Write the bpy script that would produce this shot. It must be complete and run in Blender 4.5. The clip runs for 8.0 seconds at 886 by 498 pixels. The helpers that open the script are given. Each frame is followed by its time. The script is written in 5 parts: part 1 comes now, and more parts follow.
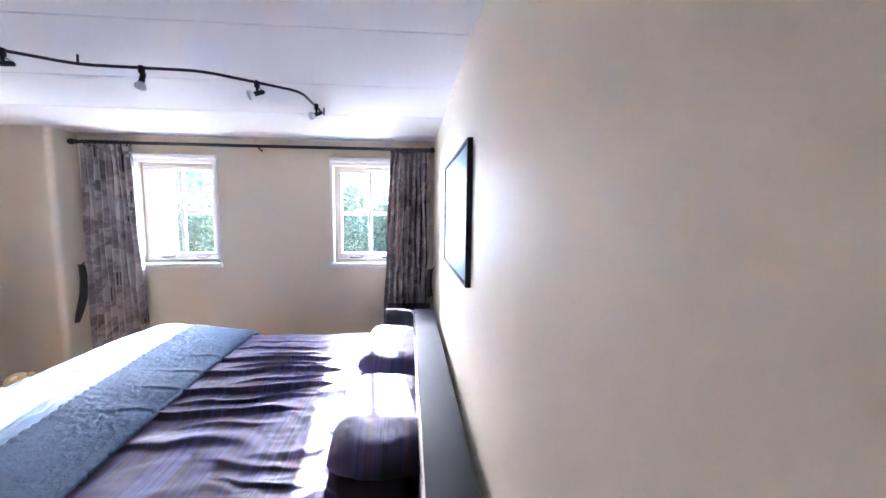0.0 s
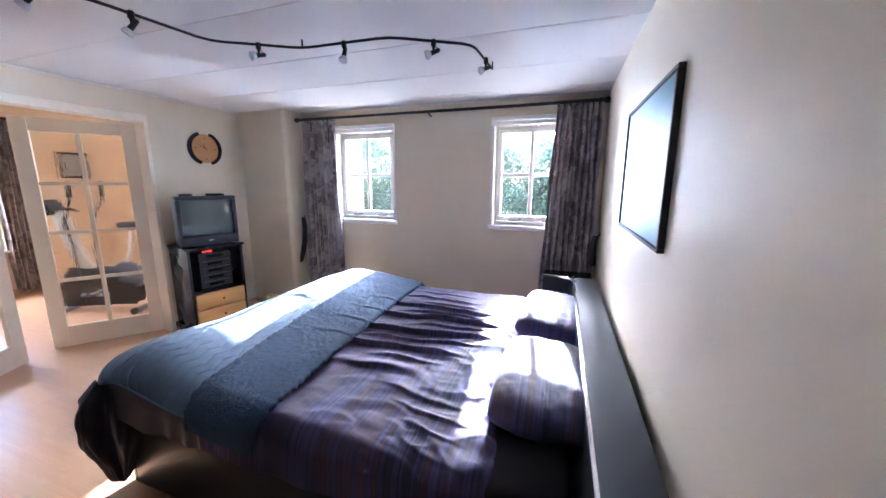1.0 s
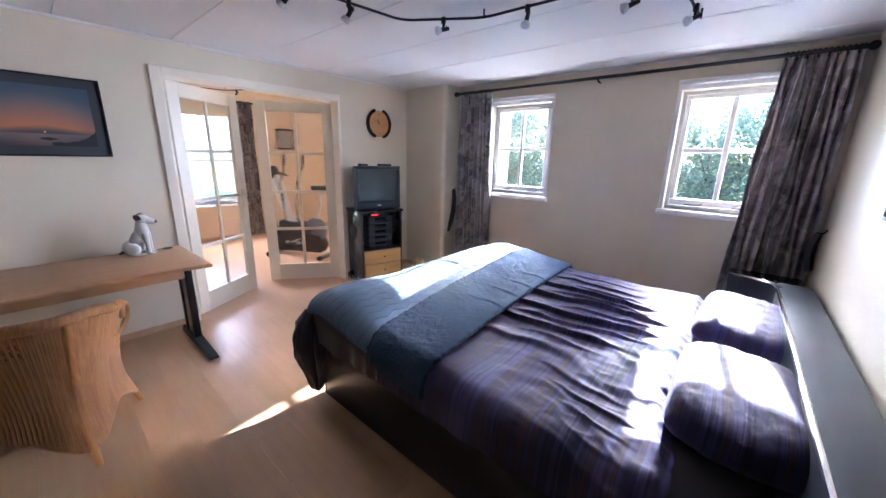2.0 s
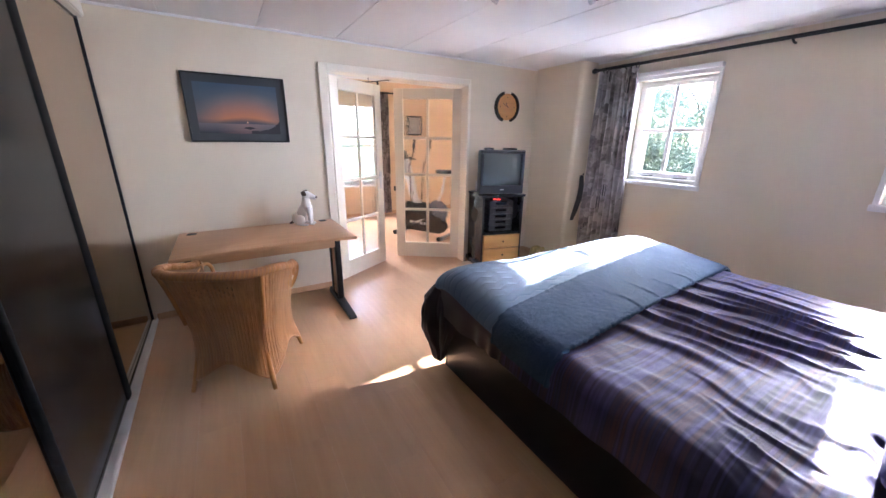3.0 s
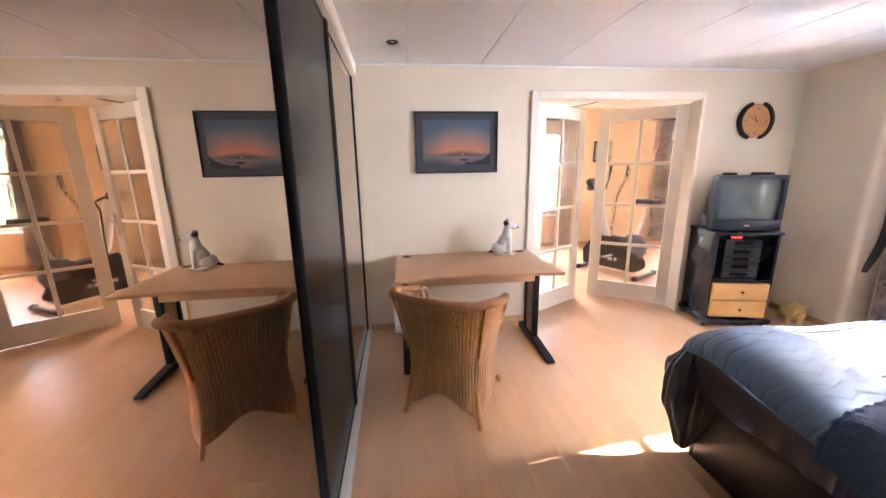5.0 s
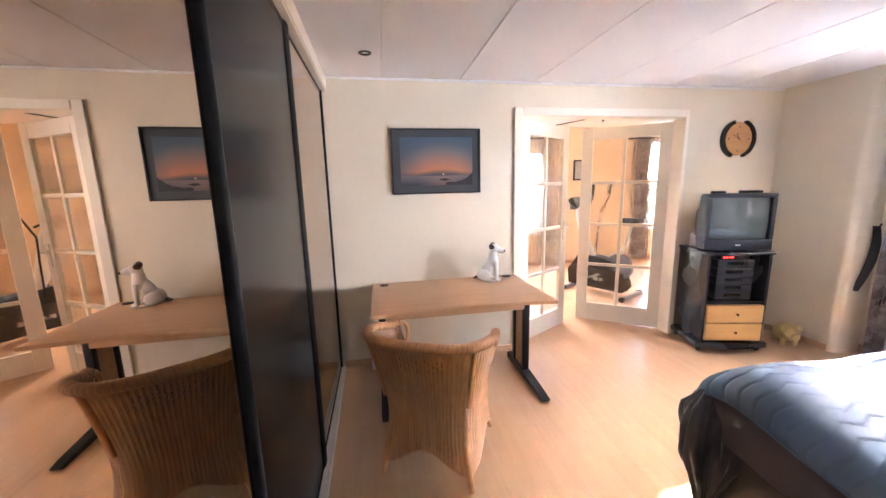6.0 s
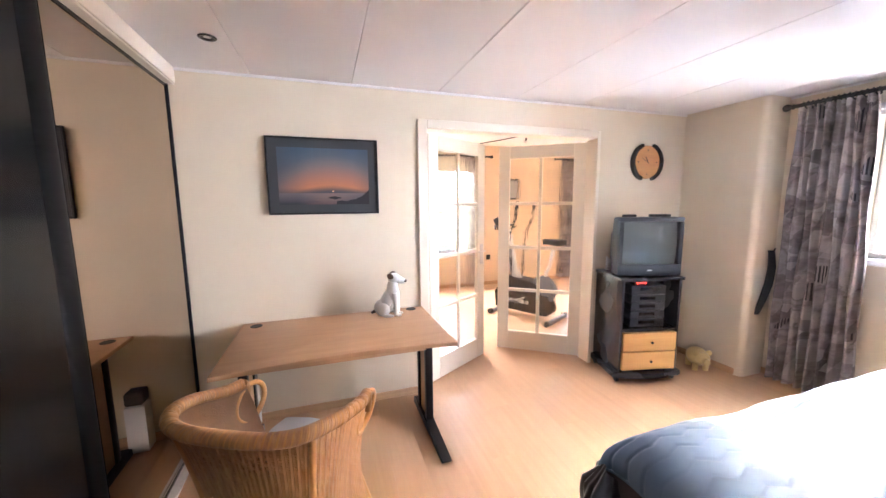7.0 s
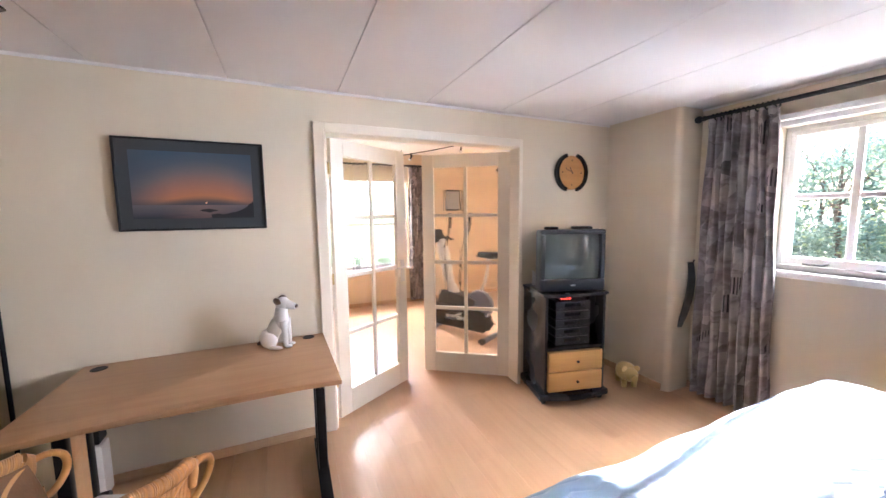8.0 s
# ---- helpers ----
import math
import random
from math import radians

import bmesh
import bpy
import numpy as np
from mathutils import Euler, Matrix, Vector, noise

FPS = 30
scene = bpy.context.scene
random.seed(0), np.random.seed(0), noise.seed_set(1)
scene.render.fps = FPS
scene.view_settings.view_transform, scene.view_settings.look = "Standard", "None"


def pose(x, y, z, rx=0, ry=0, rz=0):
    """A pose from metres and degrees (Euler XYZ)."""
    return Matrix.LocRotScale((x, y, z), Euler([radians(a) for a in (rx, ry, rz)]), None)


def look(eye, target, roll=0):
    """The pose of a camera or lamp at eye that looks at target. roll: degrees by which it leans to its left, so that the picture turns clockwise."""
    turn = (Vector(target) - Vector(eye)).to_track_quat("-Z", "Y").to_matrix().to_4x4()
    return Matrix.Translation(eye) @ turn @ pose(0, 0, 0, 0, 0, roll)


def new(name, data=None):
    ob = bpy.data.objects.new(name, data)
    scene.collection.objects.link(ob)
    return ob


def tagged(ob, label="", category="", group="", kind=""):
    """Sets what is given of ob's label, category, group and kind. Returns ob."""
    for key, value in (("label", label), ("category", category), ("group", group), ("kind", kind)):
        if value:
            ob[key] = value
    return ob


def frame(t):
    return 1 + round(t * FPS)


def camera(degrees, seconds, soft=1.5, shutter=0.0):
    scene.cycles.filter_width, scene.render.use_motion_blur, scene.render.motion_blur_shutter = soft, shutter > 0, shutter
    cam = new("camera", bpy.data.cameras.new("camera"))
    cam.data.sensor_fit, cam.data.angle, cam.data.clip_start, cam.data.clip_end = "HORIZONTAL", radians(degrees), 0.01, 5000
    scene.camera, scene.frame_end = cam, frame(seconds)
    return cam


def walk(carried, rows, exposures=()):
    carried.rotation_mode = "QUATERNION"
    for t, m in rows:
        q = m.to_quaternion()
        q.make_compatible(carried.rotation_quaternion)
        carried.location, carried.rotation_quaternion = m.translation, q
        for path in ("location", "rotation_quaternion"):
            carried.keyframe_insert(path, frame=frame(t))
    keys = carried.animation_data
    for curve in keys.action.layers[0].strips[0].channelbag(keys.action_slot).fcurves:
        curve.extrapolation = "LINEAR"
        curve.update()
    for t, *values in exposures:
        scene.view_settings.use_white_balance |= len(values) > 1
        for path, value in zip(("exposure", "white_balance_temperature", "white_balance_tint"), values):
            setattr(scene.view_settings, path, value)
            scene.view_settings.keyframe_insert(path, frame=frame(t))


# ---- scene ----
cam = camera(103.0, 8.0)
PATH = [
    (0, (-0.282, 0.063, 1.578), (-0.128, 2.049, 1.395), 0.6),
    (0.5, (-0.321, 0.114, 1.549), (-0.592, 2.073, 1.252), 0.6),
    (1, (-0.369, 0.126, 1.52), (-1.029, 1.977, 1.151), 0.3),
    (1.5, (-0.451, 0.094, 1.5), (-1.42, 1.787, 1.064), 1.0),
    (2, (-0.534, 0.055, 1.5), (-1.794, 1.523, 0.993), 1.4),
    (2.2, (-0.537, 0.046, 1.488), (-1.907, 1.407, 0.963), 1.1),
    (3.3, (-0.647, -0.077, 1.476), (-2.349, 0.797, 0.893), 0.8),
    (3.5, (-0.67, -0.099, 1.442), (-2.422, 0.688, 0.883), 0.7),
    (4, (-0.764, -0.214, 1.468), (-2.621, 0.317, 0.951), -0.4),
    (4.5, (-0.871, -0.326, 1.487), (-2.779, -0.007, 0.98), -0.6),
    (4.7, (-0.911, -0.341, 1.471), (-2.84, -0.107, 0.997), -0.9),
    (5.8, (-1.17, -0.392, 1.488), (-3.119, -0.111, 1.141), -1.0),
    (6, (-1.228, -0.333, 1.488), (-3.17, -0.002, 1.145), -1.4),
    (6.5, (-1.371, -0.098, 1.502), (-3.309, 0.304, 1.21), -1.3),
    (7, (-1.529, 0.123, 1.512), (-3.413, 0.742, 1.252), -0.5),
    (7.5, (-1.641, 0.34, 1.507), (-3.462, 1.141, 1.294), 0.1),
    (8, (-1.64, 0.588, 1.521), (-3.456, 1.399, 1.318), -0.7),
]
walk(cam, [(t, look(eye, target, roll)) for t, eye, target, roll in PATH],
     [(0.0, 4.30, 5300, 18), (1.5, 3.62, 5200, 18), (3.5, 4.22, 5700, 21), (4.5, 4.5, 6000, 22), (6.5, 4.68, 6000, 21), (7.4, 4.56, 6000, 20), (8.0, 4.12, 6000, 19)])

# ---- light ----
SUN_DIR = Vector((0.128, -1.0, -0.552)).normalized()
world = bpy.data.worlds.new("world")
scene.world = world
world.use_nodes = True
wn = world.node_tree
sky = wn.nodes.new("ShaderNodeTexSky")
sky.sky_type = "NISHITA"
sky.sun_disc = False
sky.sun_elevation = math.asin(-SUN_DIR.z)
sky.sun_rotation = math.atan2(-SUN_DIR.x, -SUN_DIR.y)
wn.links.new(sky.outputs[0], wn.nodes["Background"].inputs[0])
wn.nodes["Background"].inputs[1].default_value = 0.15
sun = new("sun", bpy.data.lights.new("sun", "SUN"))
sun.data.energy = 3.7
sun.data.angle = radians(0.6)
sun.data.color = (1.0, 0.93, 0.84)
sun.matrix_world = look((-2, 8, 6), Vector((-2, 8, 6)) + SUN_DIR)


def outdoor_fill(name, x, y, z, w, h, aim, power, color=(0.86, 0.93, 1.0)):
    lamp = new(name, bpy.data.lights.new(name, "AREA"))
    lamp.data.shape, lamp.data.size, lamp.data.size_y = "RECTANGLE", w, h
    lamp.data.energy, lamp.data.color = power, color
    lamp.matrix_world = look((x, y, z), (x + aim[0], y + aim[1], z + aim[2]))
    return lamp


# unseen area lamps outside the windows, added for sky light and lawn bounce
for wx, power in ((-2.59, 24), (-0.75, 13)):
    outdoor_fill("outdoor_fill", wx, 4.35, 2.75, 1.0, 0.7, (0, -0.9, -1.0), power)
    outdoor_fill("outdoor_fill", wx, 4.30, 0.62, 1.2, 0.7, (0, -1.0, 0.75), 0.5, (0.95, 0.97, 1.0))
# added lamps beside the sight lines, to brighten walls, desk and doors
outdoor_fill("outdoor_fill", -1.76, 5.4, 1.7, 0.40, 1.3, (0, -1.0, 0), 19)
outdoor_fill("outdoor_fill", 1.1, 5.2, 1.7, 1.8, 1.3, (-1.0, -0.8, 0), 9, (1.0, 0.96, 0.90))
# added lamps above the far windows, to brighten the next room
outdoor_fill("outdoor_fill", -8.0, 1.6, 2.95, 0.8, 2.0, (1.0, 0, -1.0), 32, (1.0, 0.97, 0.93))
outdoor_fill("outdoor_fill", -8.0, 5.3, 2.95, 0.8, 1.2, (1.0, 0, -1.0), 46, (1.0, 0.97, 0.93))


# ---- mesh helpers ----
def finish(name, bm, material, smooth=False):
    me = bpy.data.meshes.new(name)
    bm.normal_update()
    bm.to_mesh(me)
    bm.free()
    for m in (material if isinstance(material, (list, tuple)) else [material]):
        me.materials.append(m)
    if smooth:
        for p in me.polygons:
            p.use_smooth = True
        me.set_sharp_from_angle(angle=radians(38))
    return me


def part(name, bm, material, parent, label="", smooth=True):
    ob = new(name, finish(name, bm, material, smooth))
    ob.parent = parent
    if label:
        ob["label"] = label
    return ob


def thing(name, label, category, m=None, group=""):
    ob = tagged(new(name), label, category, group)
    ob.empty_display_size = 0.1
    if m is not None:
        ob.matrix_basis = m
    return ob


def setting(name, bm, material, label="", category="", smooth=False):
    return tagged(new(name, finish(name, bm, material, smooth)), label, category, "", "structure")


def box(x0, x1, y0, y1, z0, z1, bevel=0.0, seg=2, bm=None, turn=None):
    bm = bm or bmesh.new()
    made = bmesh.ops.create_cube(bm, size=1.0)["verts"]
    for v in made:
        v.co = Vector((x0 + (v.co.x + 0.5) * (x1 - x0), y0 + (v.co.y + 0.5) * (y1 - y0), z0 + (v.co.z + 0.5) * (z1 - z0)))
        if turn is not None:
            v.co = turn @ v.co
    if bevel > 0:
        edges = list({e for v in made for e in v.link_edges})
        bmesh.ops.bevel(bm, geom=edges, offset=bevel, segments=seg, profile=0.5, affect="EDGES")
    return bm


def prism(outline, z0, z1, bevel=0.0, bm=None, turn=None, seg=2):
    """An outline in x and y, drawn up from z0 to z1."""
    bm = bm or bmesh.new()
    low = [bm.verts.new((x, y, z0)) for x, y in outline]
    top = [bm.verts.new((x, y, z1)) for x, y in outline]
    n = len(outline)
    faces = [bm.faces.new(low[::-1]), bm.faces.new(top)]
    for i in range(n):
        faces.append(bm.faces.new((low[i], low[(i + 1) % n], top[(i + 1) % n], top[i])))
    bmesh.ops.recalc_face_normals(bm, faces=faces)
    if turn is not None:
        for v in low + top:
            v.co = turn @ v.co
    if bevel > 0:
        rim = [e for f in faces[:2] for e in f.edges]
        bmesh.ops.bevel(bm, geom=rim, offset=bevel, segments=seg, profile=0.5, affect="EDGES")
    return bm


def tube(points, r, seg=8, bm=None, closed=False, caps=True):
    """A round bar along points; r is one radius or one for each point."""
    bm = bm or bmesh.new()
    pts = [Vector(p) for p in points]
    n = len(pts)
    rings, side = [], None
    for i, p in enumerate(pts):
        a = pts[(i - 1) % n] if closed or i > 0 else p
        b = pts[(i + 1) % n] if closed or i < n - 1 else p
        d = (b - a).normalized()
        if side is None:
            side = d.orthogonal().normalized()
        side = (side - d * side.dot(d)).normalized()
        up = d.cross(side)
        rad = r[i] if isinstance(r, (list, tuple)) else r
        rings.append([bm.verts.new(p + (side * math.cos(k * 2 * math.pi / seg) + up * math.sin(k * 2 * math.pi / seg)) * rad) for k in range(seg)])
    for i in range(n if closed else n - 1):
        a, b = rings[i], rings[(i + 1) % n]
        for k in range(seg):
            bm.faces.new((a[k], a[(k + 1) % seg], b[(k + 1) % seg], b[k]))
    if caps and not closed:
        bm.faces.new(rings[0][::-1])
        bm.faces.new(rings[-1])
    return bm


def lathe(profile, at=(0, 0, 0), seg=20, bm=None, turn=None):
    """A profile of (radius, height) turned round the z axis at a place."""
    bm = bm or bmesh.new()
    at = Vector(at)
    rings = []
    for r, z in profile:
        ring = []
        for k in range(seg):
            a = k * 2 * math.pi / seg
            v = Vector((r * math.cos(a), r * math.sin(a), z))
            ring.append(bm.verts.new((turn @ v if turn is not None else v) + at))
        rings.append(ring)
    for a, b in zip(rings, rings[1:]):
        for k in range(seg):
            bm.faces.new((a[k], a[(k + 1) % seg], b[(k + 1) % seg], b[k]))
    bm.faces.new(rings[0][::-1])
    bm.faces.new(rings[-1])
    return bm


def sheet(fn, us, vs, bm=None, thick=0.0, uv=None):
    """A surface fn(u, v) over a grid; with a thickness it gets a back and edges."""
    bm = bm or bmesh.new()
    grid = [[bm.verts.new(fn(u, v)) for v in vs] for u in us]
    faces = []
    layer = bm.loops.layers.uv.verify() if uv else None
    for i in range(len(us) - 1):
        for j in range(len(vs) - 1):
            f = bm.faces.new((grid[i][j], grid[i + 1][j], grid[i + 1][j + 1], grid[i][j + 1]))
            faces.append(f)
            if layer:
                for loop, (p, q) in zip(f.loops, ((i, j), (i + 1, j), (i + 1, j + 1), (i, j + 1))):
                    loop[layer].uv = uv(us[p], vs[q])
    if thick:
        bm.normal_update()
        bmesh.ops.solidify(bm, geom=faces, thickness=thick)
    return bm


def steps(a, b, n):
    return [a + (b - a) * i / n for i in range(n + 1)]


def arc(cx, cy, r, a0, a1, n):
    return [(cx + r * math.cos(radians(a0 + (a1 - a0) * i / n)), cy + r * math.sin(radians(a0 + (a1 - a0) * i / n))) for i in range(n + 1)]


def ellipsoid(at, size, bm=None, turn=None, seg=16, rings=10):
    bm = bm or bmesh.new()
    made = bmesh.ops.create_uvsphere(bm, u_segments=seg, v_segments=rings, radius=1.0)["verts"]
    for v in made:
        v.co = Vector((v.co.x * size[0], v.co.y * size[1], v.co.z * size[2]))
        if turn is not None:
            v.co = turn @ v.co
        v.co += Vector(at)
    return bm


# ---- materials ----
class Nodes:
    def __init__(self, name):
        self.m = bpy.data.materials.new(name)
        self.m.use_nodes = True
        self.t = self.m.node_tree
        self.b = self.t.nodes["Principled BSDF"]

    def add(self, kind, **values):
        n = self.t.nodes.new("ShaderNode" + kind)
        for k, v in values.items():
            key = int(k[1:]) if k[0] == "i" and k[1:].isdigit() else k
            n.inputs[key].default_value = v
        return n

    def link(self, a, b):
        self.t.links.new(a, b)

    def coords(self, space="Object", scale=(1, 1, 1)):
        c, mp = self.add("TexCoord"), self.add("Mapping", Scale=scale)
        self.link(c.outputs[space], mp.inputs["Vector"])
        return mp.outputs[0]

    def noise(self, vec, scale, detail=4.0, rough=0.55, distort=0.0):
        n = self.add("TexNoise", Scale=scale, Detail=detail, Roughness=rough, Distortion=distort)
        self.link(vec, n.inputs["Vector"])
        return n.outputs["Fac"]

    def ramp(self, fac, stops, mode="LINEAR"):
        r = self.add("ValToRGB")
        r.color_ramp.interpolation = mode
        el = r.color_ramp.elements
        while len(el) < len(stops):
            el.new(0.5)
        for e, (p, c) in zip(el, stops):
            e.position, e.color = p, (*c, 1.0)
        self.link(fac, r.inputs[0])
        return r.outputs[0]

    def mix(self, fac, a, b, mode="MIX"):
        n = self.t.nodes.new("ShaderNodeMix")
        n.data_type, n.blend_type = "RGBA", mode
        for sock, v in ((n.inputs[0], fac), (n.inputs[6], a), (n.inputs[7], b)):
            if isinstance(v, (int, float)):
                sock.default_value = v
            elif isinstance(v, tuple):
                sock.default_value = (*v, 1.0)
            else:
                self.link(v, sock)
        return n.outputs[2]

    def math(self, op, a, b=0.0):
        n = self.t.nodes.new("ShaderNodeMath")
        n.operation = op
        for sock, v in zip(n.inputs, (a, b)):
            if isinstance(v, (int, float)):
                sock.default_value = v
            else:
                self.link(v, sock)
        return n.outputs[0]

    def bump(self, height, strength, distance=0.005):
        n = self.add("Bump", Strength=strength, Distance=distance)
        self.link(height, n.inputs["Height"])
        self.link(n.outputs[0], self.b.inputs["Normal"])

    def done(self, color=None, rough=None, metal=None, **values):
        for key, v in (("Base Color", color), ("Roughness", rough), ("Metallic", metal)):
            if v is None:
                continue
            if isinstance(v, tuple):
                self.b.inputs[key].default_value = (*v, 1.0)
            elif isinstance(v, (int, float)):
                self.b.inputs[key].default_value = v
            else:
                self.link(v, self.b.inputs[key])
        for k, v in values.items():
            self.b.inputs[k.replace("_", " ")].default_value = v
        return self.m


def shade(c, f):
    return tuple(min(1.0, v * f) for v in c)


def plain(name, color, rough=0.5, metal=0.0, var=0.12, big=2.5, fine=60.0, bump=0.15, depth=0.002, spread=0.12, **values):
    """A surface with a slow and a fine variation of its colour and gloss, and a fine relief."""
    n = Nodes(name)
    v = n.coords()
    slow, quick = n.noise(v, big, 3), n.noise(v, fine, 4)
    tone = n.mix(slow, shade(color, 1 - var), shade(color, 1 + var))
    tone = n.mix(n.math("MULTIPLY", quick, 0.35), tone, shade(color, 1 - 1.6 * var))
    gloss = n.math("ADD", n.math("MULTIPLY", n.math("SUBTRACT", slow, 0.5), spread), rough)
    if bump:
        n.bump(quick, bump, depth)
    return n.done(tone, gloss, metal, **values)


def wood(name, light, dark, along=0, rough=0.35, fine=1.0, per_piece=False, bump=0.08):
    """Grain that runs along one axis of the object."""
    n = Nodes(name)
    s = [14.0 * fine] * 3
    s[along] = 0.9 * fine
    v = n.coords("Object", tuple(s))
    if per_piece:
        info = n.add("ObjectInfo")
        add = n.t.nodes.new("ShaderNodeVectorMath")
        add.operation = "ADD"
        n.link(v, add.inputs[0])
        comb = n.add("CombineXYZ")
        n.link(n.math("MULTIPLY", info.outputs["Random"], 37.0), comb.inputs[0])
        n.link(n.math("MULTIPLY", info.outputs["Random"], 91.0), comb.inputs[1])
        n.link(comb.outputs[0], add.inputs[1])
        v = add.outputs[0]
    g1 = n.noise(v, 1.6, 6, 0.6, 0.6)
    g2 = n.noise(v, 9.0, 3)
    tone = n.mix(n.ramp(g1, [(0.32, (0, 0, 0)), (0.68, (1, 1, 1))]), dark, light)
    tone = n.mix(n.math("MULTIPLY", g2, 0.25), tone, shade(dark, 0.85))
    if per_piece:
        tone = n.mix(n.math("MULTIPLY", info.outputs["Random"], 0.35), tone, shade(light, 1.12))
    n.bump(g2, bump, 0.001)
    gloss = n.math("ADD", n.math("MULTIPLY", g1, 0.12), rough)
    return n.done(tone, gloss)


def glass(name, tint=(1, 1, 1), rough=0.0, ripple=0.0):
    n = Nodes(name)
    if ripple:
        n.bump(n.noise(n.coords("Object", (26, 26, 3)), 1.0, 3), ripple, 0.01)
    return n.done(tint, rough, 0.0, Transmission_Weight=1.0, IOR=1.45)


WALL = (0.75, 0.655, 0.50)
m_wall = plain("wall_paint", WALL, 0.58, var=0.05, big=1.3, fine=140, bump=0.12, depth=0.0015)
m_wall_satin = plain("satin_wall_paint", WALL, 0.56, var=0.06, big=1.6, fine=140, bump=0.10, depth=0.0015, spread=0.2, Specular_IOR_Level=0.24)
m_cabinet = plain("black_satin_lacquer", (0.021, 0.022, 0.026), 0.27, var=0.2, big=3, fine=90, bump=0.03)
m_headboard = plain("slate_lacquer", (0.030, 0.034, 0.040), 0.42, var=0.15, big=3, fine=90, bump=0.04)
m_ceiling = plain("ceiling_paint", (0.80, 0.775, 0.75), 0.6, var=0.03, big=1.2, fine=90, bump=0.05)
m_trim = plain("cream_lacquer", (0.85, 0.775, 0.645), 0.32, var=0.03, big=3, fine=40, bump=0.03)
m_white = plain("white_lacquer", (0.82, 0.80, 0.77), 0.3, var=0.03, big=3, fine=40, bump=0.03)
m_far_wall = plain("apricot_paint", (0.74, 0.58, 0.40), 0.55, var=0.05, big=1.3, fine=120, bump=0.1)
m_floor = wood("laminate", (0.595, 0.365, 0.207), (0.525, 0.312, 0.172), 0, 0.25, 1.0, True, 0.03)
m_sub = plain("underlay", (0.20, 0.11, 0.06), 0.7)
m_beech = wood("beech", (0.58, 0.345, 0.185), (0.50, 0.28, 0.14), 1, 0.38)
m_drawer = wood("honey_beech", (0.72, 0.43, 0.16), (0.62, 0.34, 0.11), 1, 0.32)
m_skirting = wood("skirting_beech", (0.60, 0.38, 0.22), (0.52, 0.31, 0.17), 1, 0.4)
m_black = plain("black_lacquer", (0.012, 0.012, 0.014), 0.22, var=0.3, big=2, fine=80, bump=0.03)
m_black_gloss = plain("black_gloss_panel", (0.009, 0.009, 0.010), 0.22, var=0.2, big=2, fine=60, bump=0.0, Specular_IOR_Level=0.25)
m_black_matt = plain("black_matt", (0.014, 0.014, 0.015), 0.5, var=0.3)
m_black_metal = plain("black_metal", (0.02, 0.02, 0.022), 0.35, 0.6, var=0.2)
m_bed_black = plain("black_brown_veneer", (0.011, 0.008, 0.007), 0.42, var=0.3, big=4, fine=120, bump=0.05)
m_bronze = Nodes("bronze_mirror").done((0.50, 0.40, 0.31), 0.012, 1.0)
m_alu = plain("aluminium", (0.72, 0.70, 0.67), 0.3, 0.9, var=0.06)
m_chrome = plain("chrome", (0.75, 0.75, 0.76), 0.12, 1.0, var=0.03, bump=0.0)
m_brass = plain("brass", (0.62, 0.45, 0.2), 0.3, 1.0, var=0.1)
m_glass = glass("window_glass")
m_door_glass = glass("door_glass", (0.98, 0.99, 0.98), 0.0, 0.26)

# ---- the room ----
XD, YW, CEIL = -4.12, 3.70, 2.32


def hb(y):
    """The wall behind the bed runs a little askew."""
    return -0.045 - 0.02 * (y - 1.0)


def wall_with_holes(name, a0, a1, z0, z1, holes, place, material, label):
    """A wall panel of a thickness, in strips round its openings. place(a, d, z) lays it out, d from 0 (room) to 1 (back)."""
    bm = bmesh.new()
    cuts_a = sorted({a0, a1, *[h[0] for h in holes], *[h[1] for h in holes]})
    cuts_z = sorted({z0, z1, *[h[2] for h in holes], *[h[3] for h in holes]})
    solid = lambda i, j: 0 <= i < len(cuts_a) - 1 and 0 <= j < len(cuts_z) - 1 and not any(
        h[0] <= (cuts_a[i] + cuts_a[i + 1]) / 2 <= h[1] and h[2] <= (cuts_z[j] + cuts_z[j + 1]) / 2 <= h[3] for h in holes)
    verts = {}

    def v(i, d, j):
        if (i, d, j) not in verts:
            verts[i, d, j] = bm.verts.new(place(cuts_a[i], d, cuts_z[j]))
        return verts[i, d, j]
    for i in range(len(cuts_a) - 1):
        for j in range(len(cuts_z) - 1):
            if not solid(i, j):
                continue
            bm.faces.new((v(i, 0, j), v(i + 1, 0, j), v(i + 1, 0, j + 1), v(i, 0, j + 1)))
            bm.faces.new((v(i, 1, j + 1), v(i + 1, 1, j + 1), v(i + 1, 1, j), v(i, 1, j)))
            for di, dj, p, q in ((-1, 0, (i, j), (i, j + 1)), (1, 0, (i + 1, j + 1), (i + 1, j)), (0, -1, (i + 1, j), (i, j)), (0, 1, (i, j + 1), (i + 1, j + 1))):
                if not solid(i + di, j + dj):
                    bm.faces.new((v(p[0], 0, p[1]), v(q[0], 0, q[1]), v(q[0], 1, q[1]), v(p[0], 1, p[1])))
    bmesh.ops.recalc_face_normals(bm, faces=bm.faces)
    return setting(name, bm, material, label, "wall")


W1, W2 = (-2.945, -2.235, 1.10, 2.07), (-1.105, -0.395, 1.10, 2.07)
wall_with_holes("wall_north", -4.25, 0.10, 0, 2.5, [W1, W2], lambda a, d, z: (a, YW + 0.26 * d, z), m_wall, "cream painted window wall with two openings")
wall_with_holes("wall_west", -1.45, 3.70, 0, 2.5, [(0.84, 2.424, -0.01, 2.075)], lambda a, d, z: (XD - 0.13 * d, a, z), m_wall, "cream painted wall with a wide doorway")
